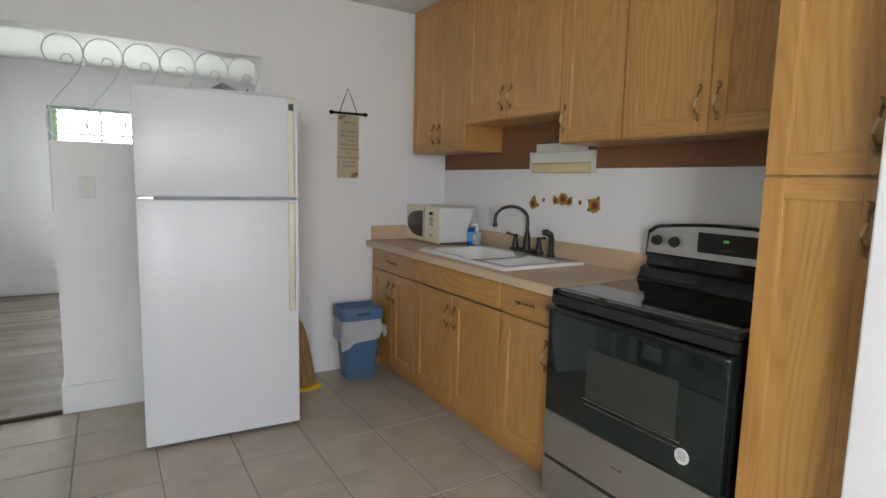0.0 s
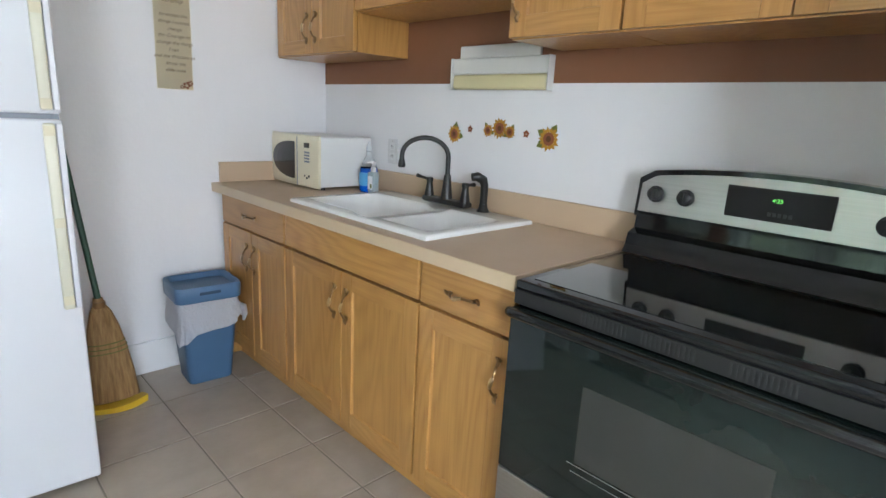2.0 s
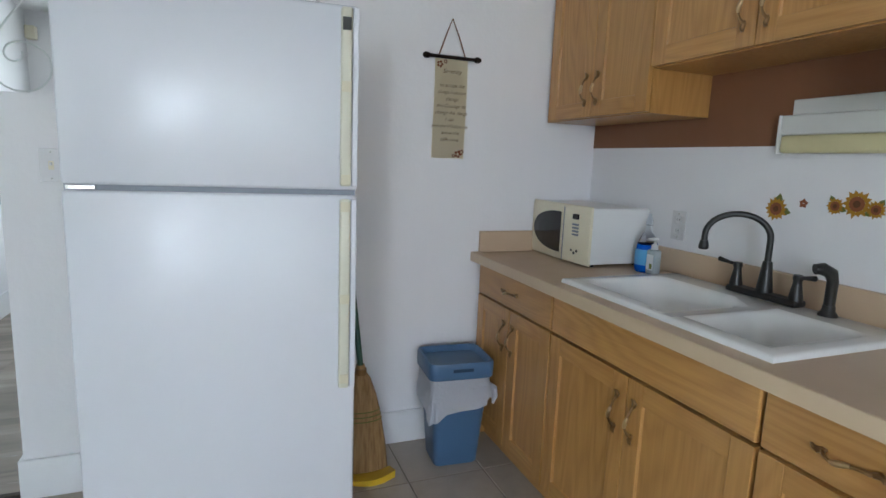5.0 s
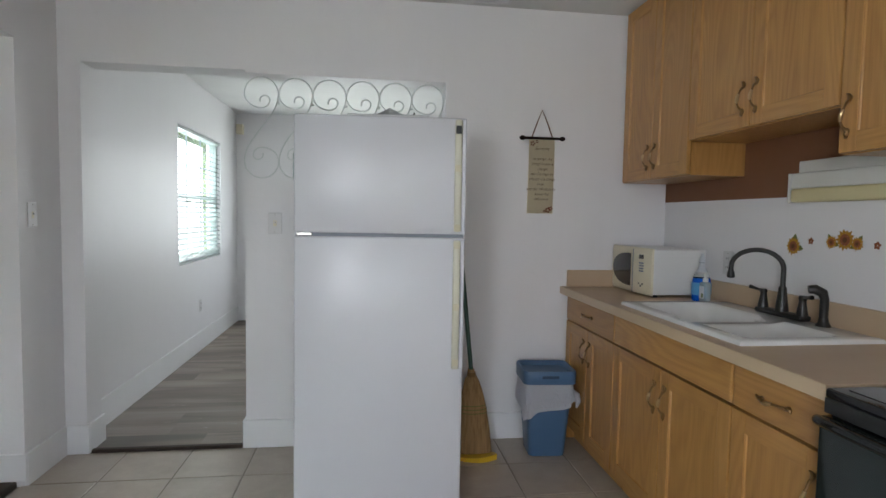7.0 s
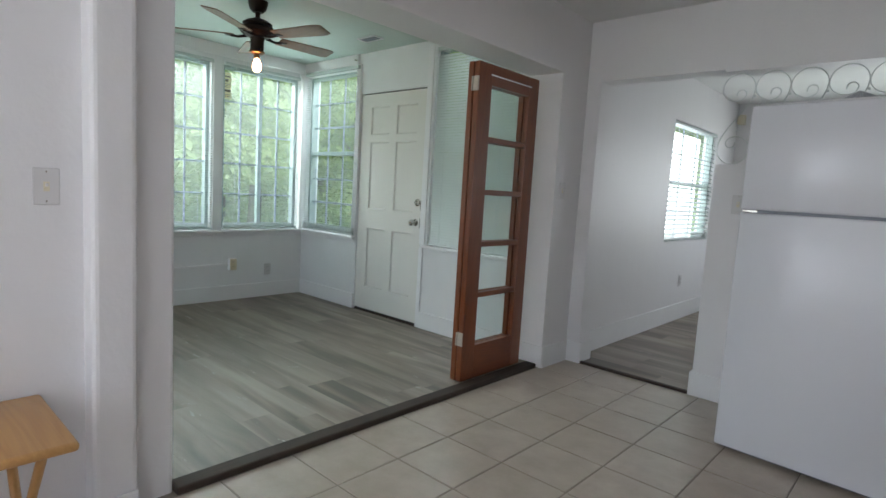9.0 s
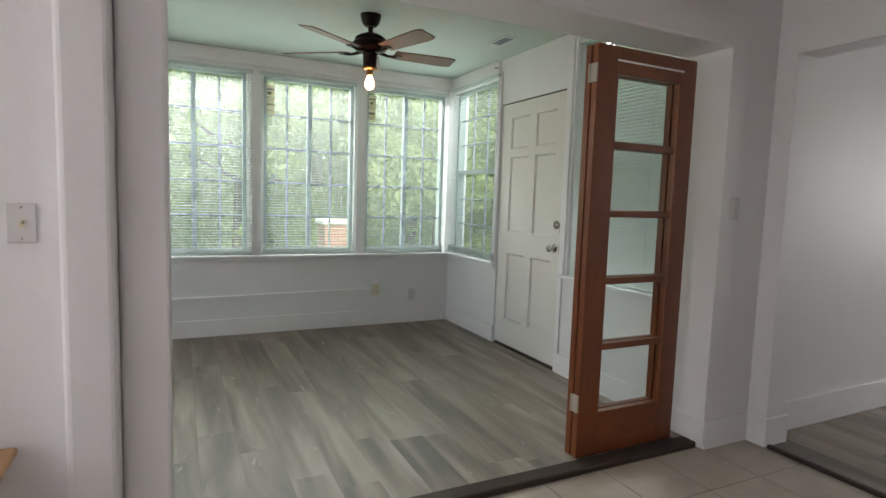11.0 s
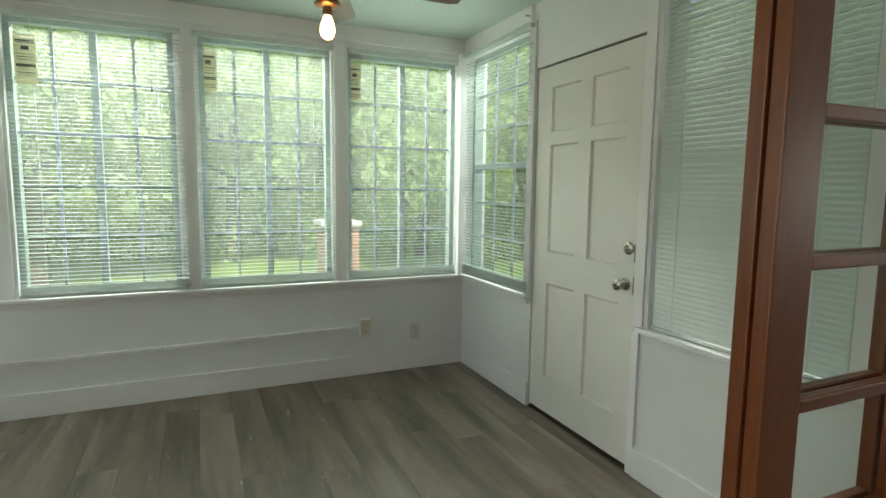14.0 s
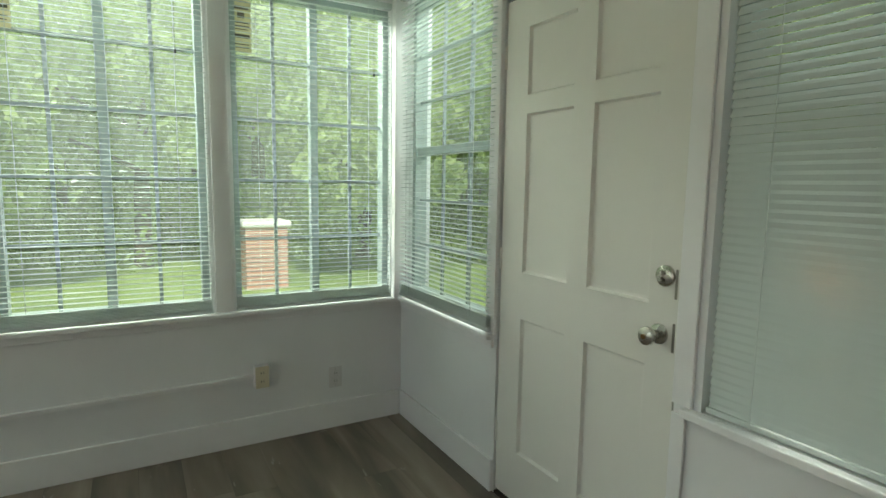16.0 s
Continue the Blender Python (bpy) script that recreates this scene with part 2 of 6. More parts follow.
def bag_plastic():
    k = Nodes("bin_bag")
    v = k.coord()
    k.bump(k.noise(v, 26, 5, 0.6, 1.0), 0.5, 0.02)
    return k.done((0.72, 0.72, 0.76), 0.35, 0.0, Transmission_Weight=0.45, IOR=1.15)


def straw():
    k = Nodes("broom_straw")
    v = k.coord((90, 90, 1.5))
    n = k.noise(v, 1.0, 3)
    k.bump(n, 0.7, 0.01)
    return k.done(k.ramp(n, [(0.3, (0.23, 0.13, 0.048)), (0.7, (0.42, 0.265, 0.11))]), 0.75)


def tile_stone():
    k = Nodes("beige_tile")
    comb = k.add("ShaderNodeCombineXYZ")
    r = k.rand()
    for i, f in enumerate((13.0, 29.0, 0.0)):
        k.put(comb.inputs[i], k.math("MULTIPLY", r, f))
    vm = k.tree.nodes.new("ShaderNodeVectorMath")
    vm.operation = "ADD"
    k.put(vm.inputs[0], k.coord())
    k.put(vm.inputs[1], comb.outputs[0])
    v = vm.outputs[0]
    mott = k.noise(v, 5.5, 6, 0.6)
    fine = k.noise(v, 60, 4)
    col = k.ramp(mott, [(0.3, (0.37, 0.31, 0.25)), (0.75, (0.52, 0.46, 0.39))])
    col = k.mix(k.math("MULTIPLY", k.rand(), 0.3), col, (0.37, 0.32, 0.26))
    col = k.mix(k.math("MULTIPLY", fine, 0.25), col, (0.40, 0.33, 0.27))
    k.bump(k.math("ADD", mott, k.math("MULTIPLY", fine, 0.4)), 0.07, 0.01)
    return k.done(col, k.math("ADD", k.math("MULTIPLY", fine, 0.25), 0.22))


def plank(turn=0):
    """Grey washed vinyl plank: long smoky bands along the board, pale scraped knots."""
    k = Nodes("grey_plank")
    r = k.rand()
    comb = k.add("ShaderNodeCombineXYZ")
    for i, f in enumerate((17.0, 9.0, 0.0)):
        k.put(comb.inputs[i], k.math("MULTIPLY", r, f))
    vm = k.tree.nodes.new("ShaderNodeVectorMath")
    vm.operation = "ADD"
    k.put(vm.inputs[0], k.coord((1, 1, 1), (0, 0, turn)))
    k.put(vm.inputs[1], comb.outputs[0])

    def mapped(scale):
        m = k.tree.nodes.new("ShaderNodeMapping")
        m.inputs["Scale"].default_value = scale
        k.tree.links.new(vm.outputs[0], m.inputs[0])
        return m.outputs[0]

    band = k.noise(mapped((0.75, 6, 1)), 1.0, 3, 0.5, 0.5)
    grain = k.noise(mapped((3, 90, 1)), 1.0, 4, 0.6)
    scrape = k.noise(mapped((4, 13, 1)), 1.0, 6, 0.72, 0.8)
    col = k.ramp(band, [(0.34, (0.098, 0.080, 0.065)), (0.5, (0.215, 0.172, 0.138)), (0.66, (0.345, 0.288, 0.234))])
    col = k.mix(k.math("MULTIPLY", grain, 0.24), col, (0.18, 0.152, 0.13))
    col = k.mix(k.math("MULTIPLY", r, 0.22), col, (0.24, 0.200, 0.165))
    pale = k.ramp(scrape, [(0.64, (0, 0, 0)), (0.68, (1, 1, 1))])
    col = k.mix(k.math("MULTIPLY", pale, 0.7), col, (0.44, 0.42, 0.375))
    k.bump(grain, 0.12, 0.003)
    return k.done(col, k.math("ADD", k.math("MULTIPLY", grain, 0.2), 0.32), Specular_IOR_Level=0.42)


M["bag"], M["straw"], M["tile"] = bag_plastic(), straw(), tile_stone()
M["plank_x"], M["plank_y"] = plank(0), plank(90)
M["grout"] = painted("grey_grout", (0.29, 0.255, 0.215), 0.85, 120, 0.3, 0.15)
M["subfloor"] = painted("dark_joint", (0.05, 0.045, 0.04), 0.8)


def foliage(name, dark, light):
    k = Nodes(name)
    col = k.mix(k.island(), dark, light)
    k.done(col, 0.5)
    back = k.add("ShaderNodeBsdfTranslucent", Color=k.mix(0.6, col, (0.30, 0.42, 0.06)))
    both = k.tree.nodes.new("ShaderNodeMixShader")
    both.inputs[0].default_value = 0.55
    k.tree.links.new(k.bsdf.outputs[0], both.inputs[1])
    k.tree.links.new(back.outputs[0], both.inputs[2])
    k.tree.links.new(both.outputs[0], k.tree.nodes["Material Output"].inputs["Surface"])
    return k.mat


def lawn():
    k = Nodes("lawn")
    v = k.coord()
    n, f = k.noise(v, 0.35, 5), k.noise(v, 30, 3)
    col = k.ramp(n, [(0.35, (0.10, 0.17, 0.03)), (0.7, (0.22, 0.32, 0.06))])
    col = k.mix(k.math("MULTIPLY", f, 0.5), col, (0.09, 0.13, 0.02))
    k.bump(f, 0.8, 0.03)
    return k.done(col, 0.8)


M["leaf"] = foliage("tree_leaf", (0.15, 0.22, 0.082), (0.32, 0.425, 0.185))
M["leaf2"] = foliage("pale_leaf", (0.165, 0.245, 0.095), (0.36, 0.45, 0.21))
M["lawn"] = lawn()
M["bark"] = timber("bark", (0.12, 0.09, 0.07), (0.05, 0.04, 0.03), rough=0.9, scale=0.5, coat=0.0)
M["brick"] = painted("far_brick", (0.30, 0.15, 0.11), 0.8, 20, 0.3)
M["roof"] = painted("far_roof", (0.22, 0.20, 0.19), 0.8, 20, 0.3)
M["siding"] = painted("outer_siding", (0.6, 0.6, 0.57), 0.6)
M["globe"] = glowing("lit_globe", (1.0, 0.93, 0.85), 6)
# ---- building helpers ----
IN_WORLD = set()


def box(bm, x0, y0, z0, x1, y1, z1):
    vs = [bm.verts.new((x, y, z)) for z in (z0, z1) for y in (y0, y1) for x in (x0, x1)]
    for a in ((0, 2, 3, 1), (4, 5, 7, 6), (0, 1, 5, 4), (2, 6, 7, 3), (0, 4, 6, 2), (1, 3, 7, 5)):
        bm.faces.new([vs[i] for i in a])
    return bm


def block(x0, y0, z0, x1, y1, z1, edge=0.0, seg=2):
    bm = box(bmesh.new(), x0, y0, z0, x1, y1, z1)
    if edge:
        bmesh.ops.bevel(bm, geom=bm.edges[:], offset=edge, segments=seg, affect="EDGES", profile=0.5)
    return bm


def soften(bm, edge, seg=2):
    bmesh.ops.bevel(bm, geom=bm.edges[:], offset=edge, segments=seg, affect="EDGES", profile=0.5)
    return bm


def lathe(profile, steps=24, at=(0, 0, 0), turn=None):
    """A turned solid from (radius, height) pairs, along z."""
    bm = bmesh.new()
    rings = []
    for r, z in profile:
        rings.append([bm.verts.new((r * math.cos(2 * math.pi * i / steps), r * math.sin(2 * math.pi * i / steps), z)) for i in range(steps)])
    for a, b in zip(rings, rings[1:]):
        for i in range(steps):
            bm.faces.new((a[i], a[(i + 1) % steps], b[(i + 1) % steps], b[i]))
    bm.faces.new(rings[0][::-1])
    bm.faces.new(rings[-1])
    if turn is not None:
        bm.transform(turn)
    bmesh.ops.translate(bm, verts=bm.verts, vec=at)
    return bm


def tube(points, radius, steps=10, closed_ends=True):
    """A round bar along points; radius may be one number or one for each point."""
    bm = bmesh.new()
    pts = [Vector(p) for p in points]
    radii = radius if isinstance(radius, (list, tuple)) else [radius] * len(pts)
    rings, up = [], Vector((0.123, 0.31, 0.94)).normalized()
    for i, p in enumerate(pts):
        d = (pts[min(i + 1, len(pts) - 1)] - pts[max(i - 1, 0)]).normalized()
        side = d.cross(up)
        if side.length < 0.05:
            side = d.cross(Vector((1, 0, 0)))
        side.normalize()
        up = side.cross(d).normalized()
        rings.append([bm.verts.new(p + radii[i] * (math.cos(2 * math.pi * k / steps) * side + math.sin(2 * math.pi * k / steps) * up)) for k in range(steps)])
    for a, b in zip(rings, rings[1:]):
        for k in range(steps):
            bm.faces.new((a[k], a[(k + 1) % steps], b[(k + 1) % steps], b[k]))
    if closed_ends:
        bm.faces.new(rings[0][::-1])
        bm.faces.new(rings[-1])
    return bm


def join(*bms):
    out = bmesh.new()
    for b in bms:
        me = bpy.data.meshes.new("tmp")
        b.to_mesh(me)
        b.free()
        out.from_mesh(me)
        bpy.data.meshes.remove(me)
    return out


def solid(name, bm, mat, smooth=False):
    bmesh.ops.recalc_face_normals(bm, faces=bm.faces)
    me = bpy.data.meshes.new(name)
    bm.to_mesh(me)
    bm.free()
    me.materials.append(M[mat] if isinstance(mat, str) else mat)
    if smooth:
        for p in me.polygons:
            p.use_smooth = True
        me.set_sharp_from_angle(angle=radians(40))
    return new(name, me)


def thing(name, m, label, category, group="", world=True, kind=""):
    """An Empty at a thing's base. world: its parts are given in the room's own coordinates."""
    ob = new(name)
    ob.empty_display_size = 0.1
    ob.matrix_basis = m if isinstance(m, Matrix) else Matrix.Translation(m)
    if world:
        IN_WORLD.add(ob.name)
    return tagged(ob, label, category, group, kind)


def part(name, bm, mat, parent, label="", smooth=False):
    ob = solid(name, bm, mat, smooth)
    ob.parent = parent
    if parent.name in IN_WORLD:
        ob.matrix_parent_inverse = parent.matrix_basis.inverted()
    return tagged(ob, label)


def share(name, mesh, parent, m):
    """One more piece on a mesh that others share."""
    ob = new(name, mesh)
    ob.parent = parent
    if parent.name in IN_WORLD:
        ob.matrix_parent_inverse = parent.matrix_basis.inverted()
    ob.matrix_basis = m
    return ob


def structure(name, bm, mat, label, category, smooth=False):
    return tagged(solid(name, bm, mat, smooth), label, category, "", "structure")


def wall_cells(axis, a0, a1, b0, b1, z0, z1, holes):
    """A wall along an axis, from a0 to a1, b0 to b1 thick, with holes (a, a, z, z) right through."""
    bm = bmesh.new()
    cuts = sorted({a0, a1, *[v for h in holes for v in h[:2] if a0 < v < a1]})
    for p, q in zip(cuts, cuts[1:]):
        mid = (p + q) / 2
        spans, low = [], z0
        for h in sorted((h for h in holes if h[0] < mid < h[1]), key=lambda h: h[2]):
            if h[2] > low:
                spans.append((low, h[2]))
            low = max(low, h[3])
        if low < z1:
            spans.append((low, z1))
        for s, e in spans:
            box(bm, p, b0, s, q, b1, e) if axis == "x" else box(bm, b0, p, s, b1, q, e)
    bmesh.ops.remove_doubles(bm, verts=bm.verts, dist=0.0001)
    return bm


# ---- the plan ----
CEIL = 2.46
K_N, K_E, K_W, K_S = 3.69, 2.335, -0.985, -4.0
S_N, S_W, S_E, S_S = 3.37, -4.10, -1.25, -1.0
S_FLOOR = 0.02
S_CEIL = 2.44

# kitchen walls
structure("wall_east", wall_cells("y", K_S, 7.4, K_E, K_E + 0.14, -0.2, CEIL, []), "wall", "white plastered kitchen wall behind the oak cabinets", "wall")
structure("wall_north", wall_cells("x", S_E, K_E, K_N, K_N + 0.16, -0.2, CEIL, [(-0.88, -0.07, -0.2, 2.045), (-0.07, 1.005, 1.475, 2.03)]), "wall",
          "white plastered wall with a wide opening above a half wall", "wall")
structure("wall_west", join(wall_cells("y", 0.86, K_N, S_E, K_W, -0.2, CEIL, [(0.86, 3.345, -0.2, 2.05)]),
                            wall_cells("y", K_S, 0.575, S_E, -1.075, -0.2, CEIL, [(-3.3, -1.5, 0.85, 2.15)]), soften(box(bmesh.new(), S_E, 0.575, -0.2, K_W, 0.715, CEIL), 0.02, 3),
                            soften(box(bmesh.new(), S_E, 0.715, -0.2, -1.055, 0.86, CEIL), 0.015, 3)), "wall",
          "white plastered wall with a wide opening to the sunroom", "wall")
# out of view; its opening is assumed, for the south fill lamp
structure("wall_south", wall_cells("x", S_E, K_E + 0.14, K_S - 0.14, K_S, -0.2, CEIL, [(-0.5, 1.7, 0.9, 2.1)]), "wall", "plain white wall with an added opening for fill light", "wall")
structure("wall_stub", block(1.60, K_S, 0, K_E, 0.714, CEIL, 0.006), "wall", "white wall end beside the tall oak pantry", "wall")
# sunroom walls
WEST_WINDOWS = ((-0.50, 0.375), (0.59, 1.42), (1.555, 2.365), (2.48, 3.30))
structure("wall_sunroom_west", wall_cells("y", S_S, S_N + 0.15, S_W - 0.14, S_W, -0.2, S_CEIL, [(a, b, 0.735, 2.27) for a, b in WEST_WINDOWS]), "sunwall",
          "white sunroom wall under a row of windows", "wall")
structure("wall_sunroom_north", wall_cells("x", S_W, S_E, S_N, S_N + 0.15, -0.2, S_CEIL, [(-4.045, -3.225, 0.745, 2.30), (-3.155, -2.285, -0.2, 2.07), (-2.20, -1.36, 0.745, 2.38)]),
          "sunwall", "white sunroom wall with a door between two windows", "wall")
# the opening is added to let the fill lamp in
structure("wall_sunroom_south", wall_cells("x", S_W, S_E, S_S - 0.14, S_S, -0.2, S_CEIL, [(-3.6, -1.8, 0.8, 2.2)]), "sunwall", "plain white end wall of the sunroom with an added opening for fill light", "wall")
# back room
structure("wall_back_room_west", wall_cells("y", K_N + 0.16, 7.4, -1.12, -0.972, -0.2, CEIL, [(5.40, 6.70, 0.84, 2.02)]), "wall", "white plastered wall with one window", "wall")
structure("wall_back_room_north", wall_cells("x", -1.12, K_E + 0.14, 7.4, 7.54, -0.2, CEIL, [(-0.33, 1.10, 0.90, 2.02)]), "wall", "white far wall with a bright window", "wall")

# ceilings
structure("ceiling", block(S_E, K_S - 0.14, CEIL, K_E + 0.14, 7.54, CEIL + 0.1), "ceiling", "plain white painted ceiling of the kitchen", "ceiling")
structure("ceiling_sunroom", block(S_W - 0.14, S_S - 0.14, S_CEIL, S_E, S_N + 0.15, S_CEIL + 0.12), "mint", "pale mint ceiling of the sunroom", "ceiling")
structure("beam_sunroom", block(S_W, -0.2, 2.27, S_E, 0.52, S_CEIL - 0.002, 0.02), "mint", "white boxed ceiling beam across the sunroom", "beam")

# the ground outside
ground = bmesh.new()
bmesh.ops.create_grid(ground, x_segments=40, y_segments=40, size=300)
for v in ground.verts:
    d = max(abs(v.co.x), abs(v.co.y))
    v.co.z = -0.32 + (0.25 * noise.noise(v.co * 0.05) if d > 20 else 0.0)
structure("ground", ground, "lawn", "sunlit green lawn around the house", "ground")


# ---- windows ----
def blind(name, axis, a0, a1, at, z0, z1, tilt, inward, label, gap=0.030, half=0.0125, stack=8):
    """A mini blind of thin slats with head rail, bottom rail and cords. axis: along which it runs."""
    c = (a0 + a1) / 2
    base = (at, c, z0) if axis == "y" else (c, at, z0)
    b = thing(name, base, label, "window blind", "mini blinds")

    def bar(p, q, u0, u1, w0, w1, edge=0.0):
        return block(u0, p, w0, u1, q, w1, edge) if axis == "y" else block(p, u0, w0, q, u1, w1, edge)

    part("head_rail", bar(a0, a1, at - 0.014, at + 0.014, z1 - 0.03, z1, 0.003), "blind", b)
    part("bottom_rail", bar(a0, a1, at - 0.012, at + 0.012, z0, z0 + 0.016, 0.004), "blind", b)
    low = 0.022 + 0.0065 * stack
    n = int((z1 - 0.04 - z0 - low) / gap)
    for i in range(stack):
        part("stacked_slat", bar(a0 + 0.004, a1 - 0.004, at - 0.0125, at + 0.0125, z0 + 0.0175 + 0.0065 * i, z0 + 0.0195 + 0.0065 * i), "blind", b)
    slat = bmesh.new()
    c_, s_ = math.cos(radians(tilt)) * half, math.sin(radians(tilt)) * half
    rows = []
    for k, bow in ((-1, 0.0), (0, 0.0022), (1, 0.0)):
        u, w = k * c_ * inward, k * s_ + bow
        rows.append([slat.verts.new((u, p, w) if axis == "y" else (p, u, w)) for p in (a0 - c + 0.004, a1 - c - 0.004)])
    for r, q in zip(rows, rows[1:]):
        slat.faces.new((r[0], r[1], q[1], q[0]))
    me = bpy.data.meshes.new("slat")
    slat.to_mesh(me)
    slat.free()
    me.materials.append(M["blind"])
    for i in range(n):
        share("slat", me, b, Matrix.Translation((base[0], base[1], z0 + low + 0.002 + gap * i)))
    for f in (0.15, 0.85):
        p = a0 + (a1 - a0) * f
        part("cord", bar(p - 0.001, p + 0.001, at - 0.0148, at - 0.0128, z0, z1), "blind", b)
    return b


def sash_window(name, axis, a0, a1, at, depth, z0, z1, cols, rows, slider, label):
    """A vinyl window with its frame, centre stile or meeting rail, bars between the panes and the panes."""
    def bar(p, q, u0, u1, w0, w1, edge=0.0):
        return block(u0, p, w0, u1, q, w1, edge) if axis == "y" else block(p, u0, w0, q, u1, w1, edge)

    w = tagged(new(name), label, "window", "", "structure")
    w.matrix_basis = Matrix.Translation((at, (a0 + a1) / 2, z0) if axis == "y" else ((a0 + a1) / 2, at, z0))
    IN_WORLD.add(w.name)
    u0, u1 = at - depth / 2, at + depth / 2
    fr = 0.032
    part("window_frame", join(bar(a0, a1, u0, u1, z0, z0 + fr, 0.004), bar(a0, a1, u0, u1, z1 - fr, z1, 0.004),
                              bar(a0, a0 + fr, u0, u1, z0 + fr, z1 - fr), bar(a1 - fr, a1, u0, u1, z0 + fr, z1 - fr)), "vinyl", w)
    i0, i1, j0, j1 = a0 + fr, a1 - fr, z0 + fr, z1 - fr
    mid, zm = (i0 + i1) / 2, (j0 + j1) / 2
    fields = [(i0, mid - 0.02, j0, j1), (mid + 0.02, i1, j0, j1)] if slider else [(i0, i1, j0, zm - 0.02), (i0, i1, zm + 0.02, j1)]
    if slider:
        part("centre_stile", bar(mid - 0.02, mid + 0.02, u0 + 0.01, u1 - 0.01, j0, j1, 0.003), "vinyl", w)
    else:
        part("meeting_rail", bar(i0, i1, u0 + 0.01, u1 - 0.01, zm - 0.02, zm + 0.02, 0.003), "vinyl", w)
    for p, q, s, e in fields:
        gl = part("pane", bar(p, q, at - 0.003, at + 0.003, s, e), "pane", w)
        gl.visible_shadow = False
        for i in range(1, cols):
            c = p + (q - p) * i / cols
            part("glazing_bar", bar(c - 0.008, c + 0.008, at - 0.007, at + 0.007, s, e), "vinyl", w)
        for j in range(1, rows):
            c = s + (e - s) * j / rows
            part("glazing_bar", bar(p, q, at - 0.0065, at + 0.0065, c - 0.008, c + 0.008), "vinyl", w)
    return w


for i, (a, b) in enumerate(WEST_WINDOWS):
    sash_window(f"window_{i + 1}", "y", a, b, S_W - 0.075, 0.07, 0.735, 2.27, 2, 5, True, "white vinyl sliding window with grilles")
sash_window("window_5", "x", -4.045, -3.225, S_N + 0.075, 0.07, 0.745, 2.30, 3, 3, False, "white vinyl double-hung window with grilles")
sash_window("window_6", "x", -2.20, -1.36, S_N + 0.075, 0.07, 0.745, 2.38, 3, 3, False, "white vinyl double-hung window behind a closed blind")
sash_window("window_7", "y", 5.40, 6.70, -1.047, 0.07, 0.84, 2.02, 3, 2, False, "white double-hung window of the back room")
sash_window("window_8", "x", -0.33, 1.10, 7.47, 0.07, 0.90, 2.02, 3, 2, False, "bright white double-hung window in the far wall")

# ---- kitchen cabinets ----
def pull(parent, x, y, z, upright, length=0.092):
    """A bowed brass pull with curled leaf ends and a grip in a paler highlight tone. It sits on a face that looks to
    -x.
    """
    def at(out, along, side):
        return (x - out, y + side, z + along) if upright else (x - out, y + along, z + side)

    n = 16
    pts, rad = [], []
    for i in range(n + 1):
        q = i / n
        bow = 0.006 + 0.024 * math.sin(math.pi * q) ** 0.65
        pts.append(at(bow, (q - 0.5) * length, 0.0045 * math.sin(2 * math.pi * q)))
        rad.append(0.0046 - 0.0014 * math.sin(2 * math.pi * q) ** 2)
    part("handle", tube(pts, rad, 8), "brass", parent, "antique brass pull", True)
    part("handle_grip", tube(pts[5:12], [0.0042, 0.0056, 0.0062, 0.0064, 0.0062, 0.0056, 0.0042], 10), "bright_grip", parent, "pale grip of the pull, its highlight coloured in", True)
    for d in (-1, 1):
        e = d * length / 2
        leaf = [at(0.008, e - d * 0.008, 0.003 * d), at(0.005, e, 0.0), at(0.006, e + d * 0.010, -0.004 * d), at(0.008, e + d * 0.018, -0.001 * d), at(0.010, e + d * 0.021, 0.006 * d)]
        part("handle_leaf", tube(leaf, [0.003, 0.0062, 0.0072, 0.0050, 0.0022], 8), "brass", parent, "curled leaf end of the pull", True)


def oak_door(parent, x, y0, y1, z0, z1, handle=None, name="door", rail=0.062):
    """A framed oak door with a sunk flat panel, face towards -x at x. handle: 'low_left' and so on, seen from the room."""
    t = 0.019
    d = part(name, join(block(x, y0, z0, x + t, y0 + rail, z1, 0.0022), block(x, y1 - rail, z0, x + t, y1, z1, 0.0022),
                        block(x + 0.008, y0 + rail - 0.006, z0 + rail - 0.006, x + 0.016, y1 - rail + 0.006, z1 - rail + 0.006)), "oak_z", parent)
    for a, b in ((z0, z0 + rail), (z1 - rail, z1)):
        part("rail", block(x + 0.0004, y0 + rail, a, x + t, y1 - rail, b, 0.0010), "oak_y", d)
    bead = [(y0 + rail, z0 + rail), (y1 - rail, z0 + rail), (y1 - rail, z1 - rail), (y0 + rail, z1 - rail), (y0 + rail, z0 + rail)]
    part("bead", tube([(x + 0.0085, a, b) for a, b in bead], 0.0045, 6), "oak_z", d)
    if handle:
        hy = y1 - 0.035 if "left" in handle else y0 + 0.035
        hz = z0 + 0.11 if "low" in handle else z1 - 0.12
        pull(d, x, hy, hz, True)
    return d


def drawer_front(parent, x, y0, y1, z0, z1, handle=True, name="drawer_front"):
    d = part(name, block(x, y0, z0, x + 0.02, y1, z1, 0.005), "oak_y", parent)
    if handle:
        pull(d, x, (y0 + y1) / 2, (z0 + z1) / 2, False)
    return d


# paler metal: the highlight on the pull's middle, put into its colour
M["bright_grip"] = metal("pull_grip", (0.62, 0.44, 0.24), 0.3)
BX, BACK = 1.729, K_E - 0.003


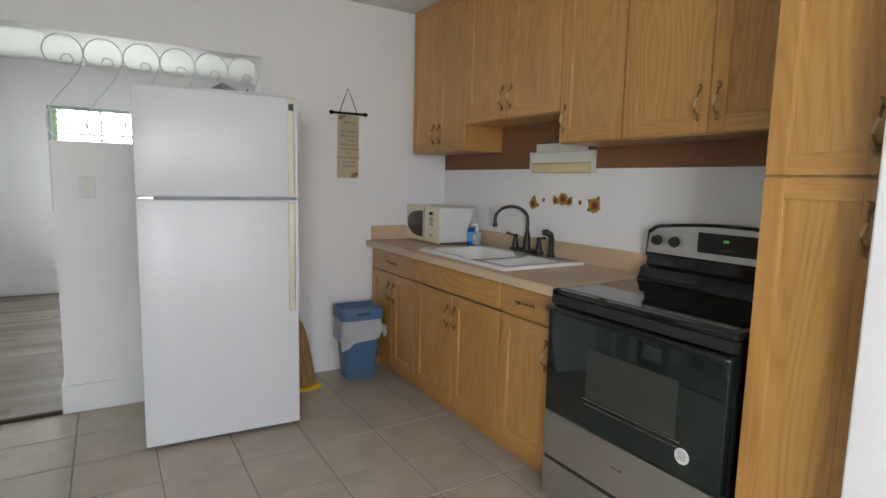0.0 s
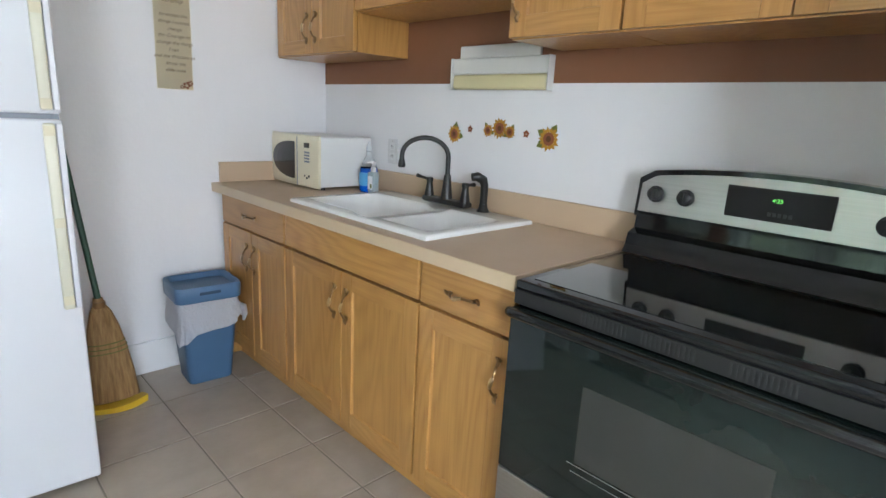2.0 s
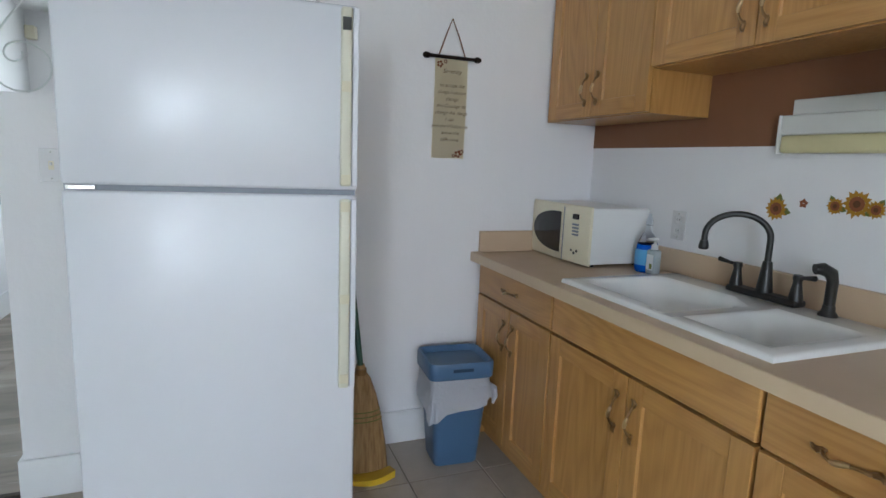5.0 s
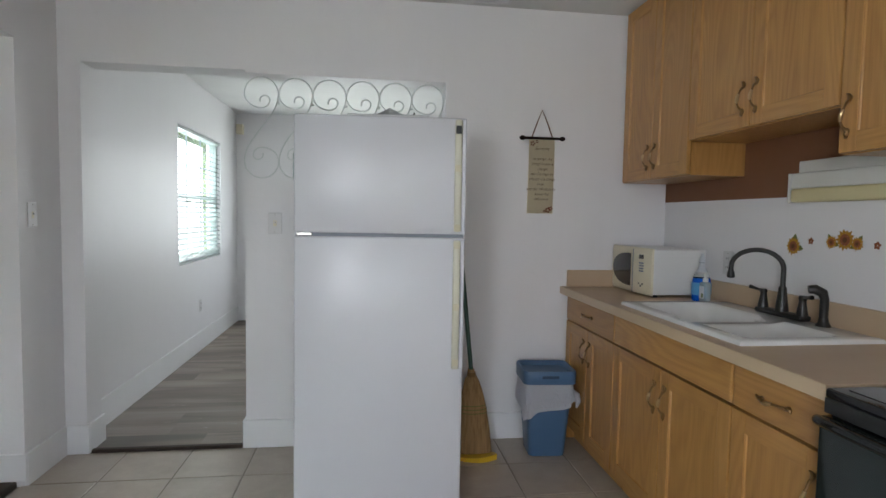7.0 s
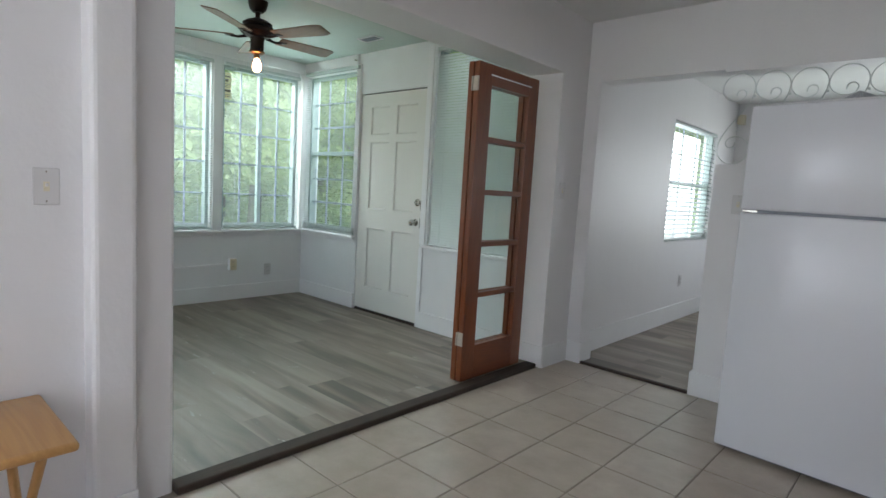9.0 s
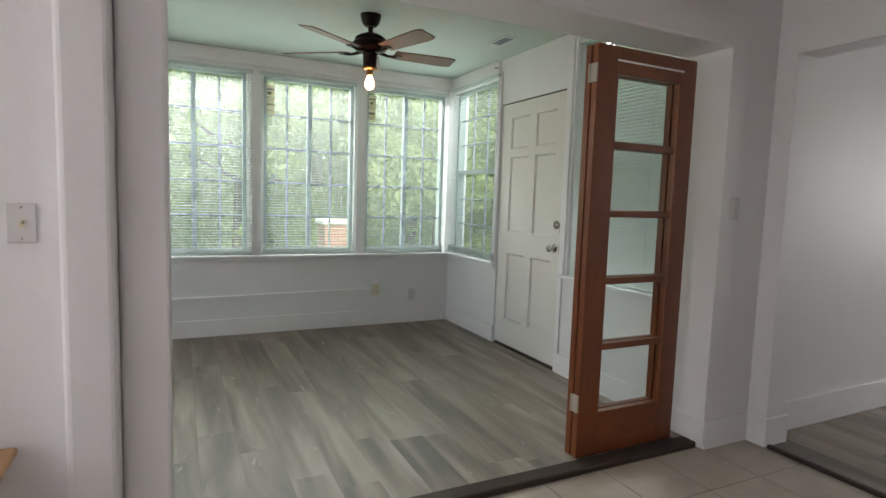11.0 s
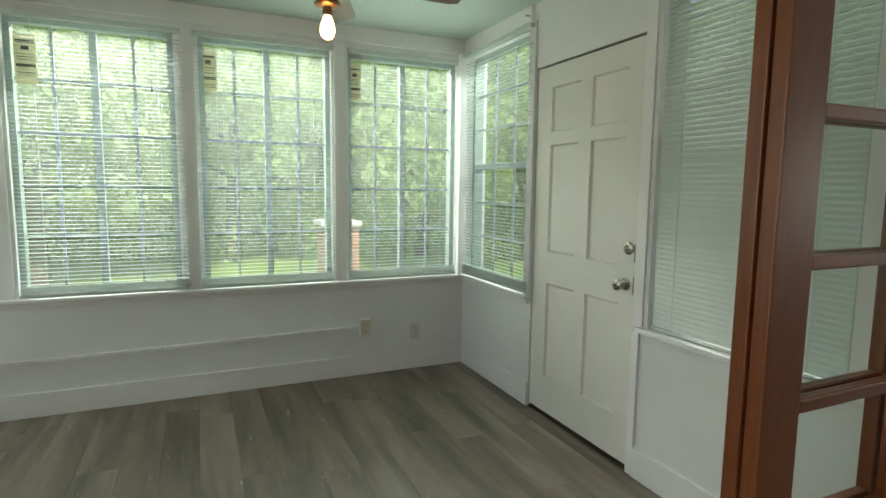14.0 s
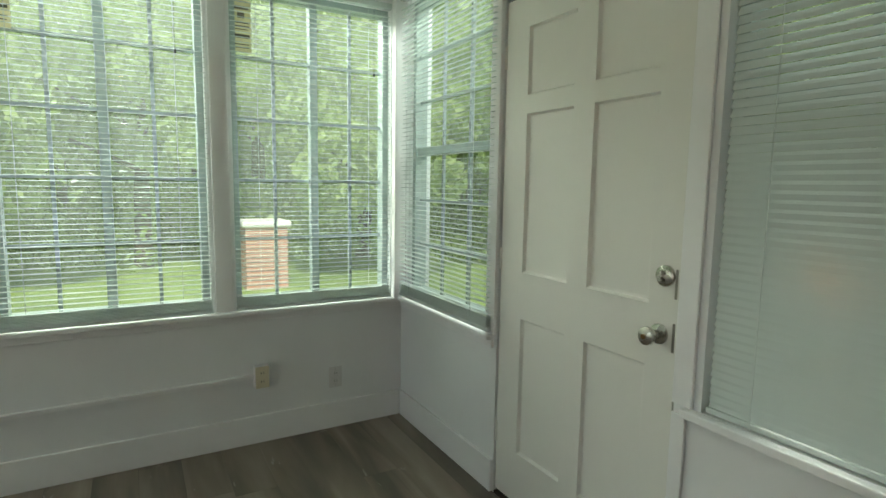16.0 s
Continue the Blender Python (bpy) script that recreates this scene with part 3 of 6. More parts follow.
def base_cabinet(y0, y1, label, doors, drawer_handle):
    c = thing("base_cabinet", ((BX + BACK) / 2, (y0 + y1) / 2, 0), label, "base cabinet", "kitchen base cabinets")
    g = 0.0015
    part("carcass", join(block(BX + 0.021, y0 + g, 0.09, BACK, y1 - g, 0.848 if drawer_handle else 0.700)), "oak_z", c)
    part("toe_kick", block(BX + 0.07, y0 + g, 0.0, BACK, y1 - g, 0.089), "oak_y", c, "shaded oak toe kick")
    drawer_front(c, BX, y0 + 0.005, y1 - 0.005, 0.712, 0.842, drawer_handle, "drawer_front" if drawer_handle else "false_front")
    if doors == 2:
        m = (y0 + y1) / 2
        oak_door(c, BX, m + 0.0025, y1 - 0.005, 0.10, 0.703, "high_right")
        oak_door(c, BX, y0 + 0.005, m - 0.0025, 0.10, 0.703, "high_left")
    else:
        oak_door(c, BX, y0 + 0.005, y1 - 0.005, 0.10, 0.703, "high_right")


base_cabinet(3.03, 3.655, "narrow oak base cabinet with drawer against the white wall", 2, True)
base_cabinet(2.192, 3.03, "oak sink cabinet with two doors and a false front", 2, False)
base_cabinet(1.822, 2.192, "oak base cabinet with one drawer beside the stove", 1, True)

UX = 2.039


def wall_cabinet(y0, y1, z0, label, doors, handle="low_right"):
    c = thing("wall_cabinet", ((UX + BACK) / 2, (y0 + y1) / 2, z0), label, "wall cabinet", "kitchen wall cabinets")
    part("carcass", block(UX + 0.021, y0 + 0.0015, z0, BACK, y1 - 0.0015, CEIL - 0.004), "oak_z", c)
    if doors == 2:
        m = (y0 + y1) / 2
        oak_door(c, UX, m + 0.002, y1 - 0.004, z0 + 0.004, CEIL - 0.01, "low_right")
        oak_door(c, UX, y0 + 0.004, m - 0.002, z0 + 0.004, CEIL - 0.01, "low_left")
    else:
        oak_door(c, UX, y0 + 0.004, y1 - 0.004, z0 + 0.004, CEIL - 0.01, handle)


wall_cabinet(3.003, 3.655, 1.50, "tall oak wall cabinet with two narrow doors in the corner", 2)
wall_cabinet(2.182, 3.003, 1.652, "shorter oak wall cabinet with two doors over the sink", 2)
wall_cabinet(1.803, 2.182, 1.50, "oak wall cabinet with a single framed door", 1, "low_left")
wall_cabinet(1.018, 1.803, 1.50, "wide oak wall cabinet with two doors over the stove", 2)

pantry = thing("pantry_cabinet", (2.0, 0.865, 0), "tall honey oak pantry cabinet reaching the ceiling", "pantry cabinet")
part("carcass", block(1.722, 0.717, 0.0, BACK, 1.014, CEIL - 0.004), "oak_z", pantry)
oak_door(pantry, 1.70, 0.720, 1.010, 1.345, CEIL - 0.01, "low_right", rail=0.055)
oak_door(pantry, 1.70, 0.720, 1.010, 0.09, 1.336, "high_right", rail=0.055)

# filler strips between the last cabinets and the wall
structure("trim_wall_filler", join(block(UX + 0.024, 3.656, 1.50, BACK, K_N - 0.001, CEIL - 0.004), block(BX + 0.024, 3.656, 0.0, BACK, K_N - 0.001, 0.848)), "oak_z",
          "oak filler strip between cabinet and wall", "trim")

# ---- worktop, splash, sink and tap ----
CT = 0.893
SK = (1.757, 2.282, 2.203, 3.028)  # sink: x, x, y, y
worktop = thing("worktop", (2.0, 2.75, 0.85), "tan laminate kitchen worktop with a raised back edge", "worktop")
tb = bmesh.new()
for y0, y1, x0, x1 in ((1.808, SK[2] + 0.02, 1.702, K_E - 0.001), (SK[3] - 0.02, K_N - 0.001, 1.702, K_E - 0.001),
                       (SK[2] + 0.02, SK[3] - 0.02, 1.702, SK[0] + 0.02), (SK[2] + 0.02, SK[3] - 0.02, SK[1] - 0.02, K_E - 0.001)):
    box(tb, x0, y0, CT - 0.038, x1, y1, CT)
bmesh.ops.remove_doubles(tb, verts=tb.verts, dist=0.0005)
part("slab", tb, "laminate", worktop)
part("front_edge", block(1.697, 1.808, CT - 0.041, 1.7015, K_N - 0.001, CT - 0.0005, 0.001), "laminate_edge", worktop, "paler laminate front edge")
part("back_splash", block(K_E - 0.022, 1.808, CT + 0.0005, K_E - 0.001, K_N - 0.022, 0.99, 0.003), "laminate", worktop)
part("side_splash", block(1.735, K_N - 0.0215, CT + 0.0005, K_E - 0.001, K_N - 0.001, 0.99, 0.003), "laminate", worktop)


def basin(x0, x1, y0, y1, depth, rim, dip):
    """A rounded open basin, seen from above."""
    bm = bmesh.new()
    levels = [(0.0, 0.0), (0.007, -0.003), (0.016, -0.014), (0.028, -0.06), (0.046, -depth + 0.035), (0.060, -depth + 0.012), (0.09, -depth)]
    rings = []
    for inset, z in levels:
        ring = []
        r = 0.055
        for cx, cy, a0 in ((x1 - inset - r, y1 - inset - r, 0), (x0 + inset + r, y1 - inset - r, 90), (x0 + inset + r, y0 + inset + r, 180), (x1 - inset - r, y0 + inset + r, 270)):
            for k in range(6):
                a = radians(a0 + 90 * k / 5)
                yy = cy + r * math.sin(a)
                ring.append(bm.verts.new((cx + r * math.cos(a), yy, rim + z + (dip(yy) if z > -0.05 else 0.0))))
        rings.append(ring)
    n = len(rings[0])
    for a, b in zip(rings, rings[1:]):
        for i in range(n):
            bm.faces.new((a[i], a[(i + 1) % n], b[(i + 1) % n], b[i]))
    bm.faces.new(rings[-1])
    return bm, rings[0]


def kitchen_sink():
    s = thing("kitchen_sink", (2.02, 2.62, CT), "white enamelled double-bowl drop-in kitchen sink", "sink")
    rim = CT + 0.016
    x0, x1, y0, y1 = SK
    b1 = (x0 + 0.05, x1 - 0.115, y0 + 0.045, 2.565)
    b2 = (x0 + 0.05, x1 - 0.115, 2.605, y1 - 0.045)
    rimmesh = bmesh.new()
    e = 0.012
    xs, ys = [x0 + e, b1[0], b1[1], x1 - e], [y0 + e, b1[2], 2.514, b1[3], b2[2], 2.656, b2[3], y1 - e]

    def dip(yy):
        """The bridge between the bowls lies lower than the rim."""
        return -0.020 * min(1.0, max(0.0, 1.0 - (abs(yy - 2.585) - 0.016) / 0.055))

    grid = [[rimmesh.verts.new((xx, yy, rim + (dip(yy) if 0 < k < 3 else 0.0))) for yy in ys] for k, xx in enumerate(xs)]
    for i in range(3):
        for j in range(7):
            if not (i == 1 and j in (1, 2, 4, 5)):
                rimmesh.faces.new((grid[i][j], grid[i + 1][j], grid[i + 1][j + 1], grid[i][j + 1]))
    loop = [grid[i][0] for i in range(4)] + [grid[3][j] for j in range(1, 8)] + [grid[i][7] for i in (2, 1, 0)] + [grid[0][j] for j in (6, 5, 4, 3, 2, 1)]
    for out, drop in ((0.007, 0.002), (0.011, 0.006), (0.012, 0.017)):
        ring = [rimmesh.verts.new(v.co) for v in loop]
        for v, q in zip(loop, ring):
            base_x, base_y = q.co.x, q.co.y
            step = out - {0.007: 0.0, 0.011: 0.007, 0.012: 0.011}[out]
            if base_x < b1[0] - 0.005:
                q.co.x -= step
            elif base_x > b1[1] + 0.02:
                q.co.x += step
            if base_y < b1[2] - 0.005:
                q.co.y -= step
            elif base_y > b2[3] + 0.005:
                q.co.y += step
            q.co.z = rim - drop
        for k in range(len(loop)):
            m = (k + 1) % len(loop)
            rimmesh.faces.new((loop[k], ring[k], ring[m], loop[m]))
        loop = ring
    part("rim", rimmesh, "enamel", s, "", True)
    for b in (b1, b2):
        m, ring = basin(b[0] - 0.004, b[1] + 0.004, b[2] - 0.004, b[3] + 0.004, 0.125, rim - 0.0005, dip)
        for cx, cy, a0, k0 in ((b[1], b[3], 0, 0), (b[0], b[3], 90, 6), (b[0], b[2], 180, 12), (b[1], b[2], 270, 18)):
            sx, sy = (0.004 if a0 in (0, 270) else -0.004), (0.004 if a0 < 180 else -0.004)
            c = m.verts.new((cx + sx, cy + sy, rim - 0.0005 + dip(cy + sy)))
            for k in range(5):
                m.faces.new((ring[k0 + k], c, ring[k0 + k + 1]))
        bowl = part("bowl", m, "enamel", s, "", True)
        part("drain", lathe([(0.04, 0), (0.04, 0.003), (0.028, 0.004), (0.02, 0.001)], 20, ((b[0] + b[1]) / 2 + 0.03, (b[2] + b[3]) / 2, rim - 0.124)), "nickel", bowl, "steel drain", True)


kitchen_sink()


def kitchen_tap():
    z = CT + 0.017
    x, y = 2.238, 2.615
    t = thing("kitchen_tap", (x, y, z), "dark oiled-bronze gooseneck tap with two lever handles", "kitchen tap")
    part("base_plate", soften(box(bmesh.new(), x - 0.027, y - 0.125, z, x + 0.027, y + 0.125, z + 0.022), 0.009, 3), "blackmetal", t, "", True)
    part("body", lathe([(0.026, 0.02), (0.024, 0.03), (0.018, 0.08), (0.0145, 0.115), (0.0125, 0.12)], 20, (x, y, z)), "blackmetal", t, "", True)
    pts = [(x, y, z + 0.10), (x, y, z + 0.19)]
    r, dx, dy = 0.094, -0.74, 0.67
    for i in range(1, 15):
        a = math.pi * i / 14
        u = r - r * math.cos(a)
        pts.append((x + dx * u, y + dy * u, z + 0.19 + r * 0.78 * math.sin(a)))
    pts.append((pts[-1][0], pts[-1][1], z + 0.165))
    part("spout", tube(pts, 0.0098, 12), "blackmetal", t, "", True)
    part("aerator", lathe([(0.0125, 0.0), (0.0155, 0.004), (0.0155, 0.012), (0.012, 0.03)], 16, (pts[-1][0], pts[-1][1], z + 0.142)), "blackmetal", t, "", True)
    for s in (-1, 1):
        hb = part("handle_base", lathe([(0.021, 0.018), (0.020, 0.03), (0.013, 0.07), (0.012, 0.08), (0.015, 0.085), (0.013, 0.098)], 16, (x, y + s * 0.105, z)), "blackmetal", t, "", True)
        yy = y + s * 0.105
        part("lever", tube([(x, yy, z + 0.09), (x - 0.01, yy + s * 0.025, z + 0.094), (x - 0.016, yy + s * 0.062, z + 0.10)], [0.006, 0.0055, 0.0085], 10), "blackmetal", hb, "", True)
    w = thing("sink_sprayer", (x, 2.41, z), "dark bronze pull-out sprayer standing in the sink rim", "sprayer")
    part("collar", lathe([(0.026, 0), (0.024, 0.006), (0.017, 0.016), (0.016, 0.03)], 18, (x, 2.41, z)), "blackmetal", w, "", True)
    part("nozzle", tube([(x, 2.41, z + 0.02), (x, 2.41, z + 0.10), (x - 0.006, 2.413, z + 0.122), (x - 0.028, 2.425, z + 0.135), (x - 0.045, 2.435, z + 0.132)],
                        [0.0145, 0.015, 0.018, 0.018, 0.015], 12), "blackmetal", w, "", True)


kitchen_tap()

# ---- stove ----
def stove():
    y0, y1, xf = 1.034, 1.797, 1.668
    ym = (y0 + y1) / 2
    s = thing("stove", (1.98, ym, 0), "black and stainless electric stove with a glass top", "stove")
    part("body", block(1.705, y0, 0.02, 2.30, y1, 0.868, 0.004), "black", s)
    part("cooktop", join(block(1.682, y0 + 0.002, 0.868, 2.20, y1 - 0.002, 0.892, 0.007, 3)), "black", s, "glossy black glass cooktop", True)
    part("cooktop_glass", block(1.72, y0 + 0.03, 0.8922, 2.165, y1 - 0.03, 0.8935), "cooktop", s)
    part("vent_panel", block(1.684, y0 + 0.002, 0.832, 1.705, y1 - 0.002, 0.867), "blackmatte", s)
    for base in (y1 - 0.19, y1 - 0.33, y1 - 0.50):
        for i in range(12):
            part("vent_slot", block(1.682, base - i * 0.0095, 0.838, 1.6838, base - i * 0.0095 + 0.004, 0.862), "slot", s)
    d = part("oven_door", block(xf, y0 + 0.004, 0.392, 1.704, y1 - 0.004, 0.826, 0.006, 3), "ovenglass", s, "dark glass oven door", True)
    part("door_window", block(xf - 0.0012, 1.195, 0.515, xf - 0.0002, 1.575, 0.705), "ovenwindow", d)
    for zz, k in ((0.508, 0.012), (0.49, 0.006)):
        part("rack_line", block(xf - 0.0016, 1.20 - 2 * k, zz, xf - 0.0004, 1.57 + 2 * k, zz + 0.0016), "steel", d)
    part("door_handle", tube([(xf - 0.004, y0 + 0.006, 0.815), (xf - 0.022, y0 + 0.03, 0.822), (xf - 0.030, y0 + 0.12, 0.824), (xf - 0.033, ym, 0.824),
                              (xf - 0.030, y1 - 0.12, 0.824), (xf - 0.022, y1 - 0.03, 0.822), (xf - 0.004, y1 - 0.006, 0.815)], 0.0125, 12), "black", d, "long black bar handle", True)
    part("sticker", lathe([(0.026, 0), (0.026, 0.0006)], 28, (xf - 0.0014, 1.165, 0.47), Matrix.Rotation(radians(-90), 4, "Y")), "switch", d, "round white sticker")
    for i in range(4):
        part("sticker_print", block(xf - 0.0028, 1.15 + 0.003 * (i % 2), 0.458 + 0.008 * i, xf - 0.0022, 1.183 - 0.003 * (i % 2), 0.4605 + 0.008 * i), "print", d)
    part("door_trim", block(xf + 0.001, y0 + 0.004, 0.202, 1.704, y1 - 0.004, 0.390, 0.004), "steel", s, "brushed steel lower door panel")
    part("badge", block(xf - 0.0005, ym - 0.028, 0.302, xf + 0.0011, ym + 0.028, 0.309), "nickel", s)
    part("drawer", block(xf + 0.002, y0 + 0.004, 0.03, 1.704, y1 - 0.004, 0.186, 0.004), "steel", s, "brushed steel storage drawer")
    part("drawer_gap", block(xf + 0.012, y0 + 0.006, 0.187, 1.7045, y1 - 0.006, 0.201), "slot", s)
    # back guard: a sloping apron under the control panel
    g = bmesh.new()
    prof = [(2.185, 0.894), (2.20, 0.915), (2.21, 0.95), (2.245, 0.962), (2.25, 1.0), (2.235, 1.012), (2.30, 1.012), (2.30, 0.894)]
    a = [g.verts.new((px, y0 + 0.004, pz)) for px, pz in prof]
    b = [g.verts.new((px, y1 - 0.004, pz)) for px, pz in prof]
    for i in range(len(prof)):
        j = (i + 1) % len(prof)
        g.faces.new((a[i], a[j], b[j], b[i]))
    g.faces.new(a[::-1])
    g.faces.new(b)
    part("back_guard", g, "black", s)

    def arched(x0, x1, z0, rise, inset):
        """A panel with a gently arched top edge."""
        m = bmesh.new()
        n = 18
        fr, bk = [], []
        for row, xx in ((fr, x0), (bk, x1)):
            for i in range(n + 1):
                f = i / n
                yy = y0 + inset + (y1 - y0 - 2 * inset) * f
                top_z = 1.118 + rise + 0.030 * (1 - (2 * f - 1) ** 2) - (0.02 * max(0, abs(2 * f - 1) - 0.93) / 0.07)
                row.append((m.verts.new((xx, yy, z0)), m.verts.new((xx + 0.012, yy, top_z))))
        for i in range(n):
            m.faces.new((fr[i][0], fr[i + 1][0], fr[i + 1][1], fr[i][1]))
            m.faces.new((bk[i][0], bk[i][1], bk[i + 1][1], bk[i + 1][0]))
            m.faces.new((fr[i][1], fr[i + 1][1], bk[i + 1][1], bk[i][1]))
            m.faces.new((fr[i][0], bk[i][0], bk[i + 1][0], fr[i + 1][0]))
        for i in (0, n):
            m.faces.new((fr[i][0], fr[i][1], bk[i][1], bk[i][0]))
        return m

    part("panel_housing", arched(2.24, 2.30, 1.0, 0.014, 0.0), "black", s, "glossy black panel surround")
    p = part("control_panel", arched(2.234, 2.2405, 1.016, 0.0, 0.012), "steel", s, "brushed steel control panel")
    part("display", block(2.2325, 1.294, 1.042, 2.2415, 1.54, 1.125, 0.002), "darkglass", p, "black clock display")
    for yy in (1.735, 1.648, 1.19, 1.105):
        k = lathe([(0.024, 0), (0.024, 0.004), (0.019, 0.006), (0.0175, 0.022), (0.015, 0.024)], 22, (2.236, yy, 1.072), Matrix.Rotation(radians(-84), 4, "Y"))
        part("knob", k, "blackmatte", p, "black control knob", True)
        part("knob_ridge", block(2.207, yy - 0.0035, 1.056, 2.216, yy + 0.0035, 1.092, 0.002), "blackmatte", p)
    digits = bpy.data.curves.new("clock", "FONT")
    digits.body, digits.size, digits.align_x = "4:25", 0.0145, "CENTER"
    txt = new("clock_text", digits)
    me = bpy.data.meshes.new_from_object(txt.evaluated_get(bpy.context.evaluated_depsgraph_get()))
    bpy.data.objects.remove(txt)
    me.materials.append(M["display"])
    share("clock_digits", me, p, pose(2.2318, 1.417, 1.092, 90, 0, -90))
    for i in range(5):
        part("button", block(2.2318, 1.40 + 0.012 * i - 0.02, 1.056, 2.2328, 1.408 + 0.012 * i - 0.02, 1.066), "blackmatte", p)
    for i, yy in enumerate((1.10, 1.73)):
        part("foot", lathe([(0.018, 0), (0.018, 0.022)], 12, (1.76, yy, 0)), "blackmatte", s)


stove()


# ---- refrigerator ----
def refrigerator():
    w, ang = 0.722, -3.7
    f = thing("refrigerator", pose(0.276, 2.984, 0, 0, 0, ang), "old white top-freezer refrigerator with yellowed handle strips", "refrigerator", world=False)
    part("cabinet", block(0.004, 0.066, 0.03, w - 0.004, 0.668, 1.690, 0.006), "fridge", f)
    part("lower_door", soften(box(bmesh.new(), 0, 0, 0.025, w, 0.060, 1.197), 0.009, 3), "fridge", f, "", True)
    part("freezer_door", soften(box(bmesh.new(), 0, 0, 1.211, w, 0.060, 1.703), 0.009, 3), "fridge", f, "", True)
    part("door_gap", block(0.006, 0.008, 1.195, w - 0.006, 0.066, 1.213), "gasket", f, "grey strip between the doors")
    part("gasket", block(0.012, 0.0595, 0.04, w - 0.012, 0.0665, 1.69), "gasket", f)
    for z0, z1, bumps in ((1.222, 1.695, (1.24, 1.49)), (0.63, 1.186, (0.66, 0.90, 1.165))):
        h = part("handle", soften(box(bmesh.new(), w - 0.050, -0.018, z0, w - 0.020, 0.004, z1), 0.007, 3), "yellowed", f, "yellowed plastic handle strip", True)
        for b in bumps:
            part("handle_mount", block(w - 0.0485, -0.0200, b - 0.014, w - 0.0215, -0.0175, b + 0.014, 0.001), "yellowed_dark", h)
        part("handle_edge", block(w - 0.018, -0.012, z0, w - 0.002, 0.003, z1, 0.003), "fridge", h)
    part("badge", block(w - 0.047, -0.0205, 1.635, w - 0.024, -0.0170, 1.668), "slot", f, "small black badge")
    sheet = bmesh.new()
    ridge = [(0.44, 0.10, 0.0), (0.54, 0.13, 0.046), (0.66, 0.11, 0.004)]
    near = [sheet.verts.new((w * u, d, 1.716 + h)) for u, d, h in ridge]
    far = [sheet.verts.new((w * u, d + 0.14, 1.716 + 0.6 * h)) for u, d, h in ridge]
    for i in range(2):
        sheet.faces.new((near[i], near[i + 1], far[i + 1], far[i]))
    bmesh.ops.solidify(sheet, geom=sheet.faces[:], thickness=0.0015)
    part("loose_sheet", sheet, "bag", f, "crumpled clear plastic sheet")
    for u, h in ((0.39, 0.016), (0.69, 0.030)):
        part("hinge_pin", tube([(w * u, 0.07, 1.690), (w * u, 0.07, 1.703 + h)], [0.004, 0.003], 8), "slot", f, "small black pin")
    part("hinge_cap", soften(box(bmesh.new(), w * 0.30, 0.03, 1.703, w * 0.78, 0.30, 1.715), 0.004), "clear_sheet", f)
    part("hinge", block(0.01, 0.002, 1.199, 0.075, 0.05, 1.2095, 0.001), "nickel", f, "bright hinge plate")
    for fx in (0.05, w - 0.08):
        part("foot", lathe([(0.022, 0), (0.022, 0.012), (0.014, 0.03)], 14, (fx, 0.10, 0)), "switch", f, "white plastic foot")
        part("foot", lathe([(0.022, 0), (0.022, 0.012), (0.014, 0.03)], 14, (fx, 0.6, 0)), "switch", f, "white plastic foot")
    part("kick_grille", block(0.02, 0.03, 0.012, w - 0.02, 0.06, 0.03), "gasket", f)


M["yellowed_dark"] = painted("yellowed_worn", (0.67, 0.62, 0.45), 0.45)
M["clear_sheet"] = painted("film_sheet", (0.66, 0.67, 0.68), 0.2)
refrigerator()


